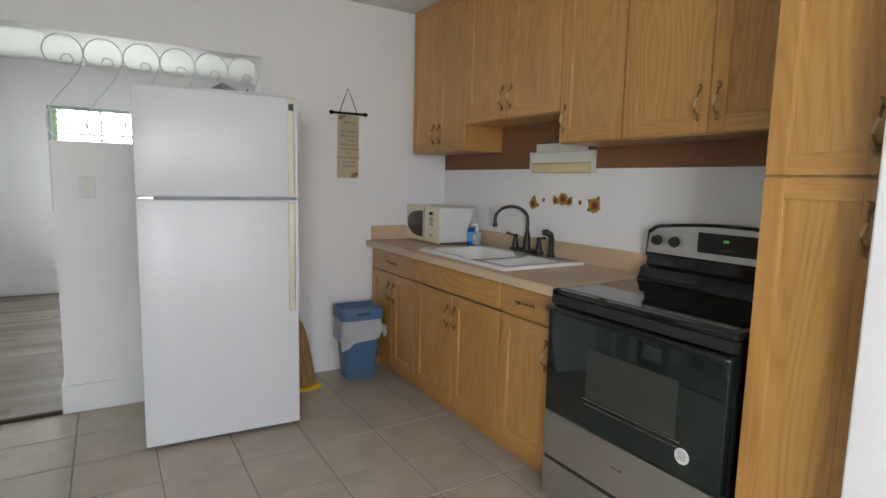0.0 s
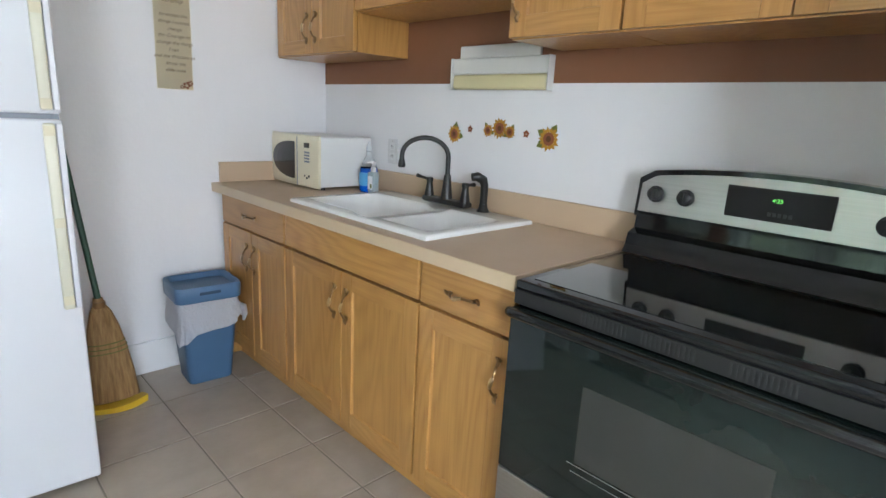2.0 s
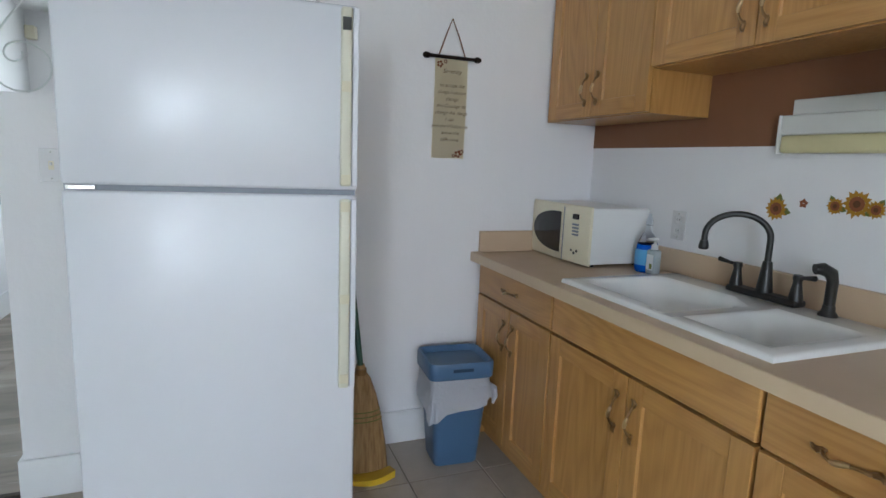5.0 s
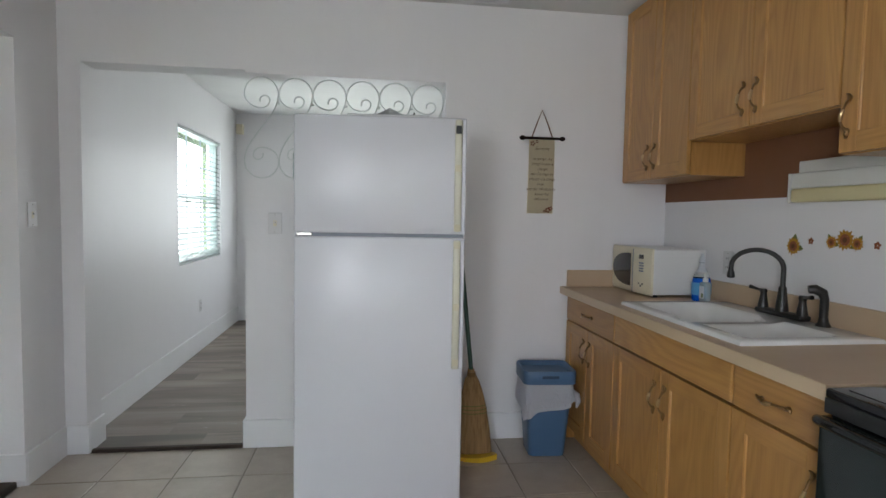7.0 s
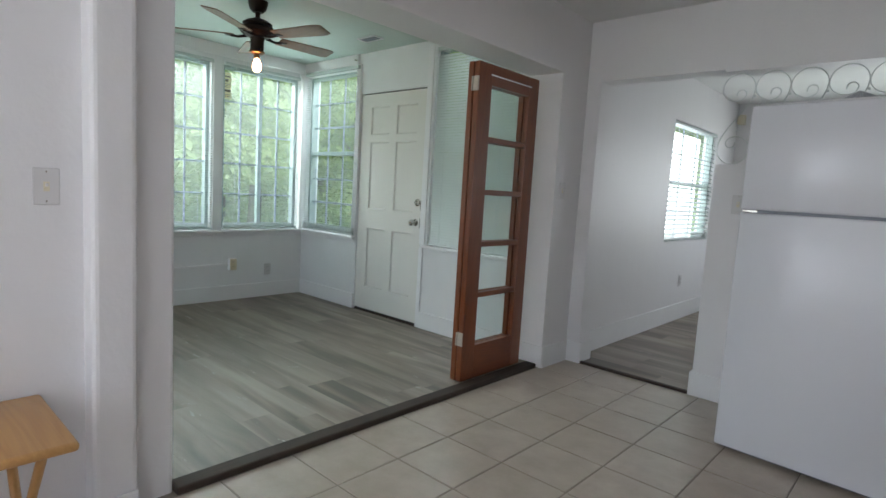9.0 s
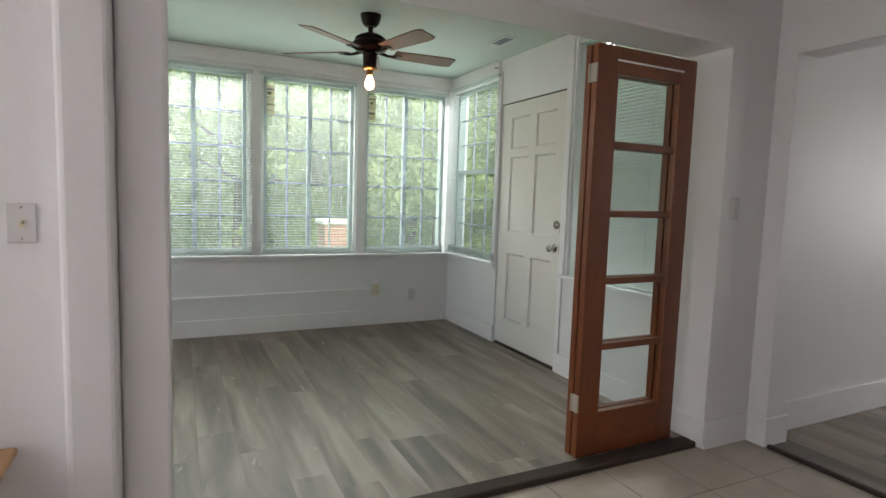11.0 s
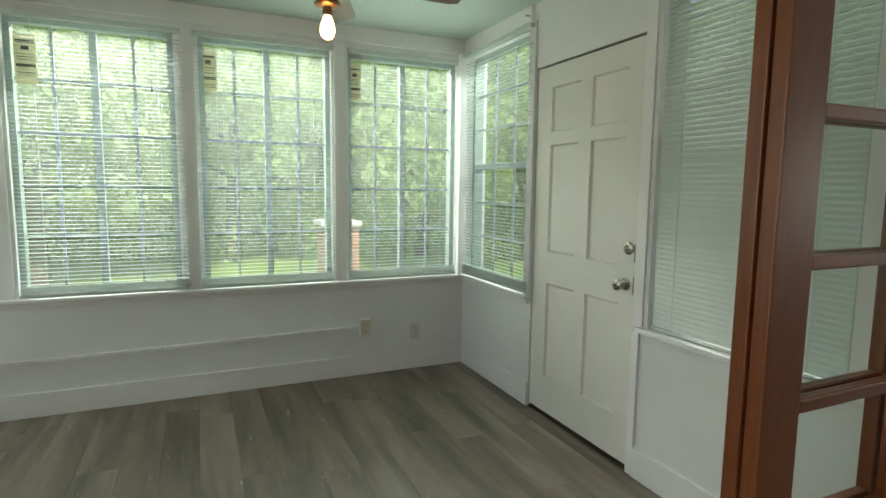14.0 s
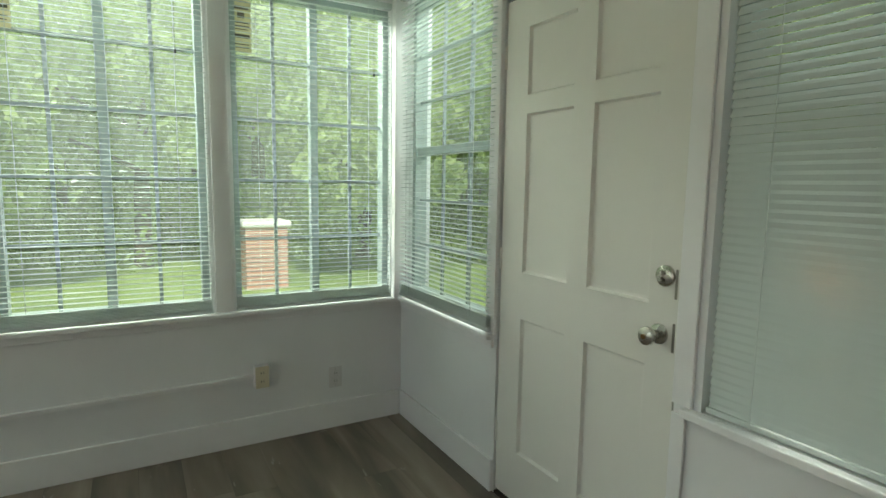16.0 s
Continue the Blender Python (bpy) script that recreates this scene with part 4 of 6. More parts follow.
# ---- microwave ----
def microwave():
    x0, x1, y0, y1, z0, z1 = 2.022, 2.310, 3.232, 3.672, CT + 0.012, 1.138
    m = thing("microwave", (2.19, 3.45, CT), "cream microwave with a dark oval window on the worktop", "microwave")
    part("case", soften(box(bmesh.new(), x0, y0, z0, x1, y1, z1), 0.006), "microwave_case", m)
    bow = bmesh.new()
    n = 12
    cols = []
    for i in range(n + 1):
        f = i / n
        yy = y0 - 0.004 + (y1 - y0 + 0.008) * f
        bul = 0.012 + 0.022 * math.sin(math.pi * f) ** 0.7
        cols.append([bow.verts.new((x, yy, z)) for x, z in ((x0, z0 - 0.006), (x0 - bul * 0.6, z0 - 0.004), (x0 - bul, z0 + 0.02), (x0 - bul, z1 - 0.02), (x0 - bul * 0.6, z1 + 0.002), (x0, z1 + 0.004))])
    for a, b in zip(cols, cols[1:]):
        for k in range(5):
            bow.faces.new((a[k], a[k + 1], b[k + 1], b[k]))
        bow.faces.new((a[5], a[0], b[0], b[5]))
    bow.faces.new(cols[0])
    bow.faces.new(cols[-1][::-1])
    front = part("front", bow, "microwave", m, "bulged cream front", True)
    win = bmesh.new()
    cy, cz, ry, rz = 3.425, (z0 + z1) / 2, 0.222, 0.088
    rings = []
    for q in (1.0, 0.75, 0.5, 0.25):
        ring = []
        for i in range(40):
            a = 2 * math.pi * i / 40
            yy = max(cy + ry * q * math.cos(a), 3.402 + 0.06 * (1 - q))
            bul = 0.012 + 0.022 * math.sin(math.pi * (yy - y0) / (y1 - y0)) ** 0.7
            ring.append(win.verts.new((x0 - bul - 0.003, yy, cz + rz * q * math.sin(a))))
        rings.append(ring)
    for r, q in zip(rings, rings[1:]):
        for i in range(40):
            win.faces.new((r[i], r[(i + 1) % 40], q[(i + 1) % 40], q[i]))
    win.faces.new(rings[-1])
    part("door_window", win, "darkglass", front, "dark oval door window")
    part("door_seam", block(x0 - 0.036, 3.382, z0, x0 - 0.033, 3.3845, z1 - 0.004), "gasket", front)
    part("display", block(x0 - 0.031, 3.290, z1 - 0.052, x0 - 0.024, 3.326, z1 - 0.030), "darkglass", front)
    for r in range(4):
        for c in range(3):
            part("button", block(x0 - 0.030, 3.288 + 0.014 * c, z1 - 0.078 - 0.014 * r, x0 - 0.024, 3.298 + 0.014 * c, z1 - 0.070 - 0.014 * r), "gasket", front)
    for yy, zz in ((3.29, 0.955), (3.308, 0.945), (3.326, 0.955)):
        part("dial_button", lathe([(0.006, 0), (0.005, 0.003)], 12, (x0 - 0.026, yy, zz), Matrix.Rotation(radians(-90), 4, "Y")), "blackmatte", front)
    for a in (y0 + 0.03, y1 - 0.03):
        for b in (x0 + 0.03, x1 - 0.03):
            part("foot", lathe([(0.012, 0), (0.012, 0.012)], 10, (b, a, CT)), "blackmatte", m)


microwave()


# ---- soap by the sink ----
def soap_bottles():
    b = thing("dish_soap_bottle", (2.225, 3.135, CT), "blue dish soap bottle standing by the sink", "soap bottle")
    body = lathe([(0.038, 0), (0.044, 0.006), (0.045, 0.075), (0.040, 0.112)], 20, (2.225, 3.135, CT))
    part("body", body, "soap", b, "", True)
    part("neck", lathe([(0.040, 0.112), (0.026, 0.145), (0.012, 0.17), (0.012, 0.19)], 20, (2.225, 3.135, CT)), "clear", b, "", True)
    part("cap", lathe([(0.014, 0.188), (0.014, 0.205), (0.007, 0.225), (0.006, 0.235)], 16, (2.225, 3.135, CT)), "clear", b, "", True)
    part("label", lathe([(0.0452, 0.030), (0.0456, 0.036), (0.0456, 0.086), (0.0438, 0.092)], 20, (2.225, 3.135, CT)), "label_blue", b, "light blue label", True)
    h = thing("hand_soap_bottle", (2.205, 3.072, CT + 0.0), "clear hand soap bottle with a white pump", "soap bottle")
    part("body", soften(box(bmesh.new(), 2.187, 3.046, CT, 2.223, 3.098, CT + 0.10), 0.010, 3), "gelclear", h, "", True)
    part("label", block(2.1855, 3.055, CT + 0.02, 2.1872, 3.089, CT + 0.08), "switch", h, "white label")
    part("label_print", block(2.1848, 3.058, CT + 0.025, 2.1856, 3.072, CT + 0.045), "leafgreen", h)
    part("pump", join(lathe([(0.013, 0.0), (0.013, 0.018), (0.006, 0.022), (0.006, 0.036), (0.012, 0.038), (0.012, 0.046)], 16, (2.205, 3.072, CT + 0.10)),
                      block(2.165, 3.066, CT + 0.138, 2.208, 3.078, CT + 0.146, 0.002)), "switch", h, "white pump head", True)


M["label_blue"] = painted("pale_blue_label", (0.10, 0.36, 0.66), 0.4)
M["gelclear"] = Nodes("clear_gel").done((0.85, 0.90, 0.88), 0.08, 0.0, Transmission_Weight=0.6, IOR=1.3)
soap_bottles()

# ---- waste bin, broom, dustpan ----
def waste_bin():
    b = thing("waste_bin", pose(1.560, 3.503, 0, 0, 0, -4), "blue plastic waste bin with a white bag hanging out", "waste bin", world=False)

    def taper(levels, r=0.025):
        """A rounded rectangle carried through the given (half width, half depth, height)."""
        m = bmesh.new()
        rings = []
        for w, d, z in levels:
            ring = []
            for cx, cy, a0 in ((w - r, d - r, 0), (-w + r, d - r, 90), (-w + r, -d + r, 180), (w - r, -d + r, 270)):
                for k in range(5):
                    a = radians(a0 + 90 * k / 4)
                    ring.append(m.verts.new((cx + r * math.cos(a), cy + r * math.sin(a), z)))
            rings.append(ring)
        n = len(rings[0])
        for low, up in zip(rings, rings[1:]):
            for i in range(n):
                m.faces.new((low[i], low[(i + 1) % n], up[(i + 1) % n], up[i]))
        m.faces.new(rings[0][::-1])
        m.faces.new(rings[-1])
        return m

    part("body", taper([(0.094, 0.078, 0.0), (0.098, 0.082, 0.006), (0.128, 0.108, 0.40)]), "blue", b, "", True)
    lid = part("lid", taper([(0.140, 0.120, 0.405), (0.143, 0.123, 0.41), (0.144, 0.124, 0.468), (0.141, 0.121, 0.476), (0.133, 0.113, 0.477), (0.128, 0.108, 0.472), (0.120, 0.100, 0.452)], 0.034), "blue", b, "blue rimmed lid", True)
    part("grip_slot", block(-0.045, -0.1252, 0.438, 0.045, -0.118, 0.453, 0.002), "blue_dark", lid)
    bag = bmesh.new()
    n = 64
    rings = []
    for lv in range(6):
        f = lv / 5
        ring = []
        for i in range(n):
            a = 2 * math.pi * i / n
            c, s = math.cos(a), math.sin(a)
            px = 0.136 * math.copysign(abs(c) ** 0.35, c)
            py = 0.116 * math.copysign(abs(s) ** 0.35, s)
            drop = 0.100 + 0.095 * max(0.0, math.cos(a - radians(228))) ** 2 + 0.03 * noise.noise(Vector((c * 2.2, s * 2.2, 3.1))) + 0.007 * math.sin(9 * a)
            out = 1 + f * (0.085 + 0.08 * noise.noise(Vector((c * 4, s * 4, f * 2)))) + 0.022 * math.sin(19 * a + 4 * f) * f
            ring.append(bag.verts.new((px * out, py * out, 0.408 - drop * f)))
        rings.append(ring)
    for r, q in zip(rings, rings[1:]):
        for i in range(n):
            bag.faces.new((r[i], r[(i + 1) % n], q[(i + 1) % n], q[i]))
    part("bag", bag, "bag", b, "crumpled translucent white bag", True)
    part("bag_tail", tube([(0.135, -0.06, 0.36), (0.158, -0.075, 0.335), (0.165, -0.08, 0.30), (0.155, -0.085, 0.27)], [0.006, 0.018, 0.014, 0.005], 8), "bag", b, "", True)


M["blue_dark"] = painted("dark_blue_slot", (0.02, 0.05, 0.10), 0.5)
waste_bin()


def broom():
    b = thing("broom", (1.17, 3.5, 0), "corn broom with a dark green pole leaning on the wall", "broom")
    part("pole", tube([(1.083, 3.655, 1.262), (1.15, 3.52, 0.43)], [0.0115, 0.0125], 12), "greenpole", b, "dark green pole", True)
    head = bmesh.new()
    n = 32
    rings = []
    for z, w, d, cx in ((0.46, 0.018, 0.016, 1.148), (0.43, 0.022, 0.02, 1.150), (0.40, 0.040, 0.026, 1.152), (0.33, 0.060, 0.032, 1.156), (0.24, 0.074, 0.036, 1.162), (0.12, 0.088, 0.042, 1.168), (0.006, 0.096, 0.048, 1.172)):
        ring = []
        for i in range(n):
            a = 2 * math.pi * i / n
            k = 1 + 0.03 * math.sin(11 * a) * (0.5 - z)
            ring.append(head.verts.new((cx + w * k * math.cos(a), 3.525 - (0.43 - z) * 0.05 + d * k * math.sin(a), z + (0.006 * math.sin(9 * a) if z < 0.05 else 0))))
        rings.append(ring)
    for a, c in zip(rings, rings[1:]):
        for i in range(n):
            head.faces.new((a[i], a[(i + 1) % n], c[(i + 1) % n], c[i]))
    head.faces.new(rings[0])
    head.faces.new(rings[-1][::-1])
    hd = part("straw_head", head, "straw", b, "worn straw head", True)
    for z, w, d, cx in ((0.245, 0.0742, 0.0362, 1.1622), (0.225, 0.0762, 0.037, 1.163), (0.265, 0.0712, 0.0352, 1.160)):
        part("stitching", tube([(cx + w * math.cos(2 * math.pi * i / 24), 3.525 - (0.43 - z) * 0.05 + d * math.sin(2 * math.pi * i / 24), z) for i in range(25)], 0.0022, 6), "leafgreen", hd)
    part("neck_wire", lathe([(0.0235, 0.42), (0.0245, 0.43), (0.0235, 0.445)], 16, (1.15, 3.523, 0)), "brass", b, "", True)
    d = thing("dustpan", (1.19, 3.42, 0), "yellow plastic dustpan on the tiles under the broom", "dustpan")
    pan = bmesh.new()
    top_, bot = [], []
    for i in range(15):
        f = i / 14
        xx = 1.075 + 0.20 * f
        yy = 3.41 - 0.035 * math.sin(math.pi * f)
        top_.append((pan.verts.new((xx, yy, 0.0)), pan.verts.new((xx, yy - 0.004, 0.022 + 0.012 * f)), pan.verts.new((xx, 3.49, 0.006)), pan.verts.new((xx, 3.49, 0.0))))
    for a, c in zip(top_, top_[1:]):
        for k in range(4):
            pan.faces.new((a[k], a[(k + 1) % 4], c[(k + 1) % 4], c[k]))
    pan.faces.new(top_[0][::-1])
    pan.faces.new(top_[-1])
    part("pan", pan, "yellow", d, "", True)


broom()


# ---- hanging scroll with lines of script ----
def wall_scroll():
    y = K_N - 0.012
    s = thing("wall_scroll", (1.56, y, 1.31), "parchment wall scroll with script hanging from a dark rod", "wall hanging")
    cloth = bmesh.new()
    n = 14
    rows = []
    for i in range(n + 1):
        f = i / n
        z = 1.748 - 0.432 * f
        off = 0.004 * math.sin(f * 5)
        rows.append([cloth.verts.new((1.485 - 0.002 * f, y - off, z)), cloth.verts.new((1.56, y - off - 0.002, z)), cloth.verts.new((1.636 + 0.0 * f, y - off + 0.001, z))])
    for a, c in zip(rows, rows[1:]):
        cloth.faces.new((a[0], a[1], c[1], c[0]))
        cloth.faces.new((a[1], a[2], c[2], c[1]))
    r = bmesh.ops.solidify(cloth, geom=cloth.faces[:], thickness=0.0018)
    c = part("parchment", cloth, "parchment", s, "aged yellow parchment")
    part("rod", tube([(1.437, y - 0.004, 1.742), (1.688, y - 0.004, 1.742)], 0.0075, 12), "bronze", s, "dark rod", True)
    for xx in (1.445, 1.68):
        part("finial", lathe([(0.006, -0.016), (0.013, -0.008), (0.013, 0.006), (0.007, 0.016)], 14, (xx, y - 0.004, 1.742), Matrix.Rotation(radians(90), 4, "Y")), "bronze", s, "", True)
    part("cord", tube([(1.50, y - 0.006, 1.748), (1.53, y - 0.002, 1.83), (1.56, y + 0.004, 1.902), (1.59, y - 0.002, 1.83), (1.62, y - 0.006, 1.748)], 0.0032, 6), "cordbrown", s, "brown twisted cord", True)
    rng = random.Random(5)
    lines = ["Serenity", "", "to accept the", "things I cannot", "change", "the Courage to", "change the things", "I can", "and the Wisdom to", "know the", "difference"]
    for i, words in enumerate(lines):
        if not words:
            continue
        cu = bpy.data.curves.new("script", "FONT")
        cu.body, cu.size, cu.align_x, cu.shear = words, 0.0215 if i else 0.026, "CENTER", 0.35
        t = new("script", cu)
        me = bpy.data.meshes.new_from_object(t.evaluated_get(bpy.context.evaluated_depsgraph_get()))
        bpy.data.objects.remove(t)
        me.materials.append(M["ink"])
        z = 1.675 - 0.0285 * i
        f = (1.748 - z) / 0.432
        share("script", me, c, pose(1.56 + rng.uniform(-0.004, 0.004), y - 0.0065 - 0.004 * math.sin(f * 5), z, 90, 0, 0))
    for cx, cz, k in ((1.505, 1.71, 1), (1.53, 1.722, 0.6), (1.605, 1.335, 1.1), (1.585, 1.328, 0.6), (1.622, 1.345, 0.8)):
        f = (1.748 - cz) / 0.432
        m = bmesh.new()
        for p in range(5):
            a = 2 * math.pi * p / 5
            vs = [m.verts.new((cx + 0.010 * k * (math.cos(a) + 0.6 * math.cos(a + b)), y - 0.0062 - 0.004 * math.sin(f * 5) - 0.0002 * p, cz + 0.010 * k * (math.sin(a) + 0.6 * math.sin(a + b)))) for b in (0, 1.3, 2.6, 3.9, 5.2)]
            m.faces.new(vs)
        part("printed_flower", m, "redbrown", c)


M["cordbrown"] = painted("brown_cord", (0.22, 0.12, 0.07), 0.8)
wall_scroll()


# ---- under-cabinet lamp, painted band, sunflower decals, sockets ----
structure("trim_brown_band", block(K_E - 0.0025, 1.016, 1.393, K_E + 0.001, K_N - 0.0005, 1.66), "brownpaint", "brown painted band of wall under the cabinets", "trim")
lamp = thing("strip_lamp", (2.30, 2.445, 1.37), "old white strip lamp with a yellowed diffuser on the wall", "strip lamp")
part("housing", soften(box(bmesh.new(), 2.306, 2.207, 1.425, K_E - 0.003, 2.685, 1.487), 0.006), "lampcase", lamp)
part("back_plate", block(2.320, 2.262, 1.4872, K_E - 0.003, 2.662, 1.535, 0.004), "lampcase", lamp)
part("diffuser", soften(box(bmesh.new(), 2.298, 2.214, 1.369, K_E - 0.003, 2.678, 1.4248), 0.012, 3), "lampglass", lamp, "yellowed plastic diffuser", True)
for yy in (2.204, 2.683):
    part("end_cap", block(2.296, yy, 1.367, K_E - 0.003, yy + 0.005, 1.487, 0.002), "lampcase", lamp)


def sunflower(y, z, size, leaves, label):
    x = K_E - 0.0015
    d = thing("sunflower_decal", (x, y, z), label, "wall decal", "sunflower decals on the wall")

    def fan(n, r0, r1, off, tip):
        m = bmesh.new()
        for i in range(n):
            a = 2 * math.pi * (i + off) / n
            w = math.pi / n * 1.15
            vs = [m.verts.new((x - 0.0004 * (i % 2), y + r * math.cos(a + b), z + r * math.sin(a + b))) for r, b in ((r0, -w * 0.6), ((r0 + r1) / 2, -w), (r1 * tip[i % len(tip)], 0), ((r0 + r1) / 2, w), (r0, w * 0.6))]
            m.faces.new(vs)
        return m

    for a in leaves:
        m = bmesh.new()
        c, s = math.cos(radians(a)), math.sin(radians(a))
        pts = [(0.5, -0.2), (0.9, -0.32), (1.32, 0), (0.9, 0.32), (0.5, 0.2)]
        m.faces.new([m.verts.new((x + 0.0006, y + size * (p * c - q * s), z + size * (p * s + q * c))) for p, q in pts])
        part("leaf", m, "leafgreen", d)
    part("petals", fan(14, size * 0.4, size, 0, (1, 0.9, 1.05)), "petal", d, "golden petals")
    m = bmesh.new()
    m.faces.new([m.verts.new((x - 0.0012, y + size * 0.52 * math.cos(2 * math.pi * i / 20), z + size * 0.52 * math.sin(2 * math.pi * i / 20))) for i in range(20)])
    part("centre", m, "redbrown", d, "brown centre")
    m = bmesh.new()
    m.faces.new([m.verts.new((x - 0.0018, y + size * 0.25 * math.cos(2 * math.pi * i / 14), z + size * 0.25 * math.sin(2 * math.pi * i / 14))) for i in range(14)])
    part("seed_heart", m, "seed", d)


sunflower(2.684, 1.19, 0.040, (100, 190), "single sunflower decal stuck on the white wall")
sunflower(2.437, 1.226, 0.042, (), "large middle sunflower decal of a group of three")
sunflower(2.497, 1.215, 0.027, (60, 200), "small sunflower decal beside the large one")
sunflower(2.385, 1.214, 0.027, (120, 330), "small sunflower decal beside the large one")
sunflower(2.203, 1.20, 0.046, (30, 330, 120), "large single sunflower decal near the stove")
for yy, zz in ((2.594, 1.215), (2.306, 1.212)):
    d = thing("bud_decal", (K_E - 0.001, yy, zz), "small brown flower bud decal on the wall", "wall decal", "sunflower decals on the wall")
    m = bmesh.new()
    for i in range(5):
        a = 2 * math.pi * i / 5 + 0.4
        m.faces.new([m.verts.new((K_E - 0.0015 - 0.0003 * i, yy + r * math.cos(a + b), zz + r * math.sin(a + b))) for r, b in ((0.003, -0.9), (0.011, -0.6), (0.016, 0), (0.011, 0.6), (0.003, 0.9))])
    part("petals", m, "redbrown", d)


def cover_plate(name, x, y, z, rz, label, kind, mat="switch"):
    """A switch or socket plate; its face looks along -y before the turn rz."""
    p = thing(name, pose(x, y, z, 0, 0, rz), label, "light switch" if kind == "switch" else "wall socket", world=False)
    part("plate", soften(box(bmesh.new(), -0.036, -0.006, -0.058, 0.036, 0.0, 0.058), 0.003), mat, p)
    if kind == "switch":
        part("toggle_frame", block(-0.008, -0.0072, -0.015, 0.008, -0.0058, 0.015), "ivory", p)
        part("toggle", soften(box(bmesh.new(), -0.004, -0.017, 0.0, 0.004, -0.006, 0.010), 0.0015), "switch", p)
    else:
        for s in (-0.022, 0.022):
            part("outlet", soften(box(bmesh.new(), -0.016, -0.0078, s - 0.015, 0.016, -0.0058, s + 0.015), 0.004), "switch", p)
            for q in (-0.006, 0.006):
                part("slot", block(q - 0.0012, -0.0084, s - 0.004, q + 0.0012, -0.0077, s + 0.006), "slot", p)
    for s in (-0.046, 0.046):
        part("screw", lathe([(0.0028, 0), (0.002, 0.0012)], 8, (0, -0.0058, s), Matrix.Rotation(radians(90), 4, "X")), "nickel", p)
    return p


cover_plate("wall_socket", K_E - 0.001, 3.09, 1.085, -90, "white wall socket with a clear cover behind the soap", "socket")
cover_plate("light_switch", K_W + 0.001, 3.442, 1.262, 90, "white toggle switch beside the sunroom opening", "switch")
cover_plate("light_switch", -1.075 + 0.001, 0.475, 1.155, 90, "white toggle switch over the wooden tray table", "switch")
cover_plate("light_switch", 0.085, K_N - 0.001, 1.235, 0, "white blank switch plate on the half wall", "switch")


# ---- wooden bench ----
def bench():
    t = thing("bench", (-0.87, 0.1, 0), "light wooden bench with slanted crossed legs by the wall", "bench")
    part("seat", soften(box(bmesh.new(), -1.062, -0.45, 0.464, -0.615, 0.448, 0.492), 0.012, 3), "pine", t, "", True)
    for xx in (-0.99, -0.665):
        part("cleat", block(xx - 0.018, -0.27, 0.438, xx + 0.018, 0.25, 0.4635, 0.003), "pine", t)
    for yy in (-0.37, 0.345):
        part("leg", tube([(-0.99, yy, 0.465), (-0.66, yy, 0.0)], 0.013, 10), "pine_leg", t, "", True)
        part("leg", tube([(-0.68, yy + 0.035, 0.465), (-1.03, yy + 0.03, 0.0)], 0.013, 10), "pine_leg", t, "", True)
    part("stretcher", tube([(-0.713, -0.37, 0.075), (-0.713, 0.345, 0.075)], 0.010, 10), "pine_leg", t, "", True)
    part("stretcher", tube([(-0.974, -0.335, 0.075), (-0.974, 0.38, 0.075)], 0.010, 10), "pine_leg", t, "", True)


bench()


# ---- wrought iron scrolls over the half wall ----
def iron_scrolls():
    y = K_N + 0.035
    g = thing("iron_scrollwork", (0.46, y, 1.475), "white wrought-iron scrolls between the half wall and the header", "ironwork")
    for k in range(6):
        cx = 0.008 + 0.18 * k
        top_c, bot_c, r1 = (cx, 1.932), (cx + 0.0, 1.570), 0.089
        pts = []
        for i in range(40):
            f = i / 39
            a = 2 * math.pi * 1.55 * (1 - f)
            s = min(1.0, max(0.0, (f - 0.40) / 0.26))
            s = s * s * (3 - 2 * s)
            r = 0.026 + (r1 - 0.026) * s
            pts.append((top_c[0] + 0.018 * (1 - s) + r * math.cos(a), y, top_c[1] - 0.036 * (1 - s) + r * math.sin(a)))
        low = [(2 * (top_c[0] + bot_c[0]) / 2 - px, py, top_c[1] + bot_c[1] - pz) for px, py, pz in reversed(pts)]
        za, zb = pts[-1][2], low[0][2]
        link = [(top_c[0] + r1 * math.cos(math.pi * u / 10), y, za + (zb - za) * u / 10) for u in range(1, 10)]
        part("scroll", tube(pts + link + low, 0.0034, 6), "iron", g, "", True)
        if k < 5:
            part("collar", block(cx + 0.084, y - 0.007, 1.875, cx + 0.096, y + 0.007, 1.887), "iron", g)


iron_scrolls()

# vent in the ceiling above the refrigerator side
cv = thing("ceiling_vent", (1.24, 3.55, CEIL - 0.012), "white louvred air vent in the kitchen ceiling", "air vent")
part("frame", join(block(1.14, 3.47, CEIL - 0.010, 1.34, 3.485, CEIL - 0.001), block(1.14, 3.615, CEIL - 0.010, 1.34, 3.63, CEIL - 0.001),
                   block(1.14, 3.485, CEIL - 0.010, 1.155, 3.615, CEIL - 0.001), block(1.325, 3.485, CEIL - 0.010, 1.34, 3.615, CEIL - 0.001)), "trim", cv)
for i in range(7):
    part("slat", block(1.156, 3.490 + 0.0178 * i, CEIL - 0.008, 1.324, 3.502 + 0.0178 * i, CEIL - 0.005), "trim", cv)

# ceiling globe in the far end of the kitchen, mirrored in the refrigerator door
gl = thing("ceiling_lamp", (-0.5, -3.4, CEIL - 0.16), "lit white glass globe under the kitchen ceiling", "ceiling lamp")
part("globe", lathe([(0.03, -0.10), (0.075, -0.07), (0.095, 0.0), (0.075, 0.06), (0.04, 0.09)], 24, (-0.5, -3.4, CEIL - 0.12)), "globe", gl, "", True)
part("canopy", lathe([(0.045, -0.03), (0.06, 0.0)], 24, (-0.5, -3.4, CEIL - 0.001)), "nickel", gl, "", True)
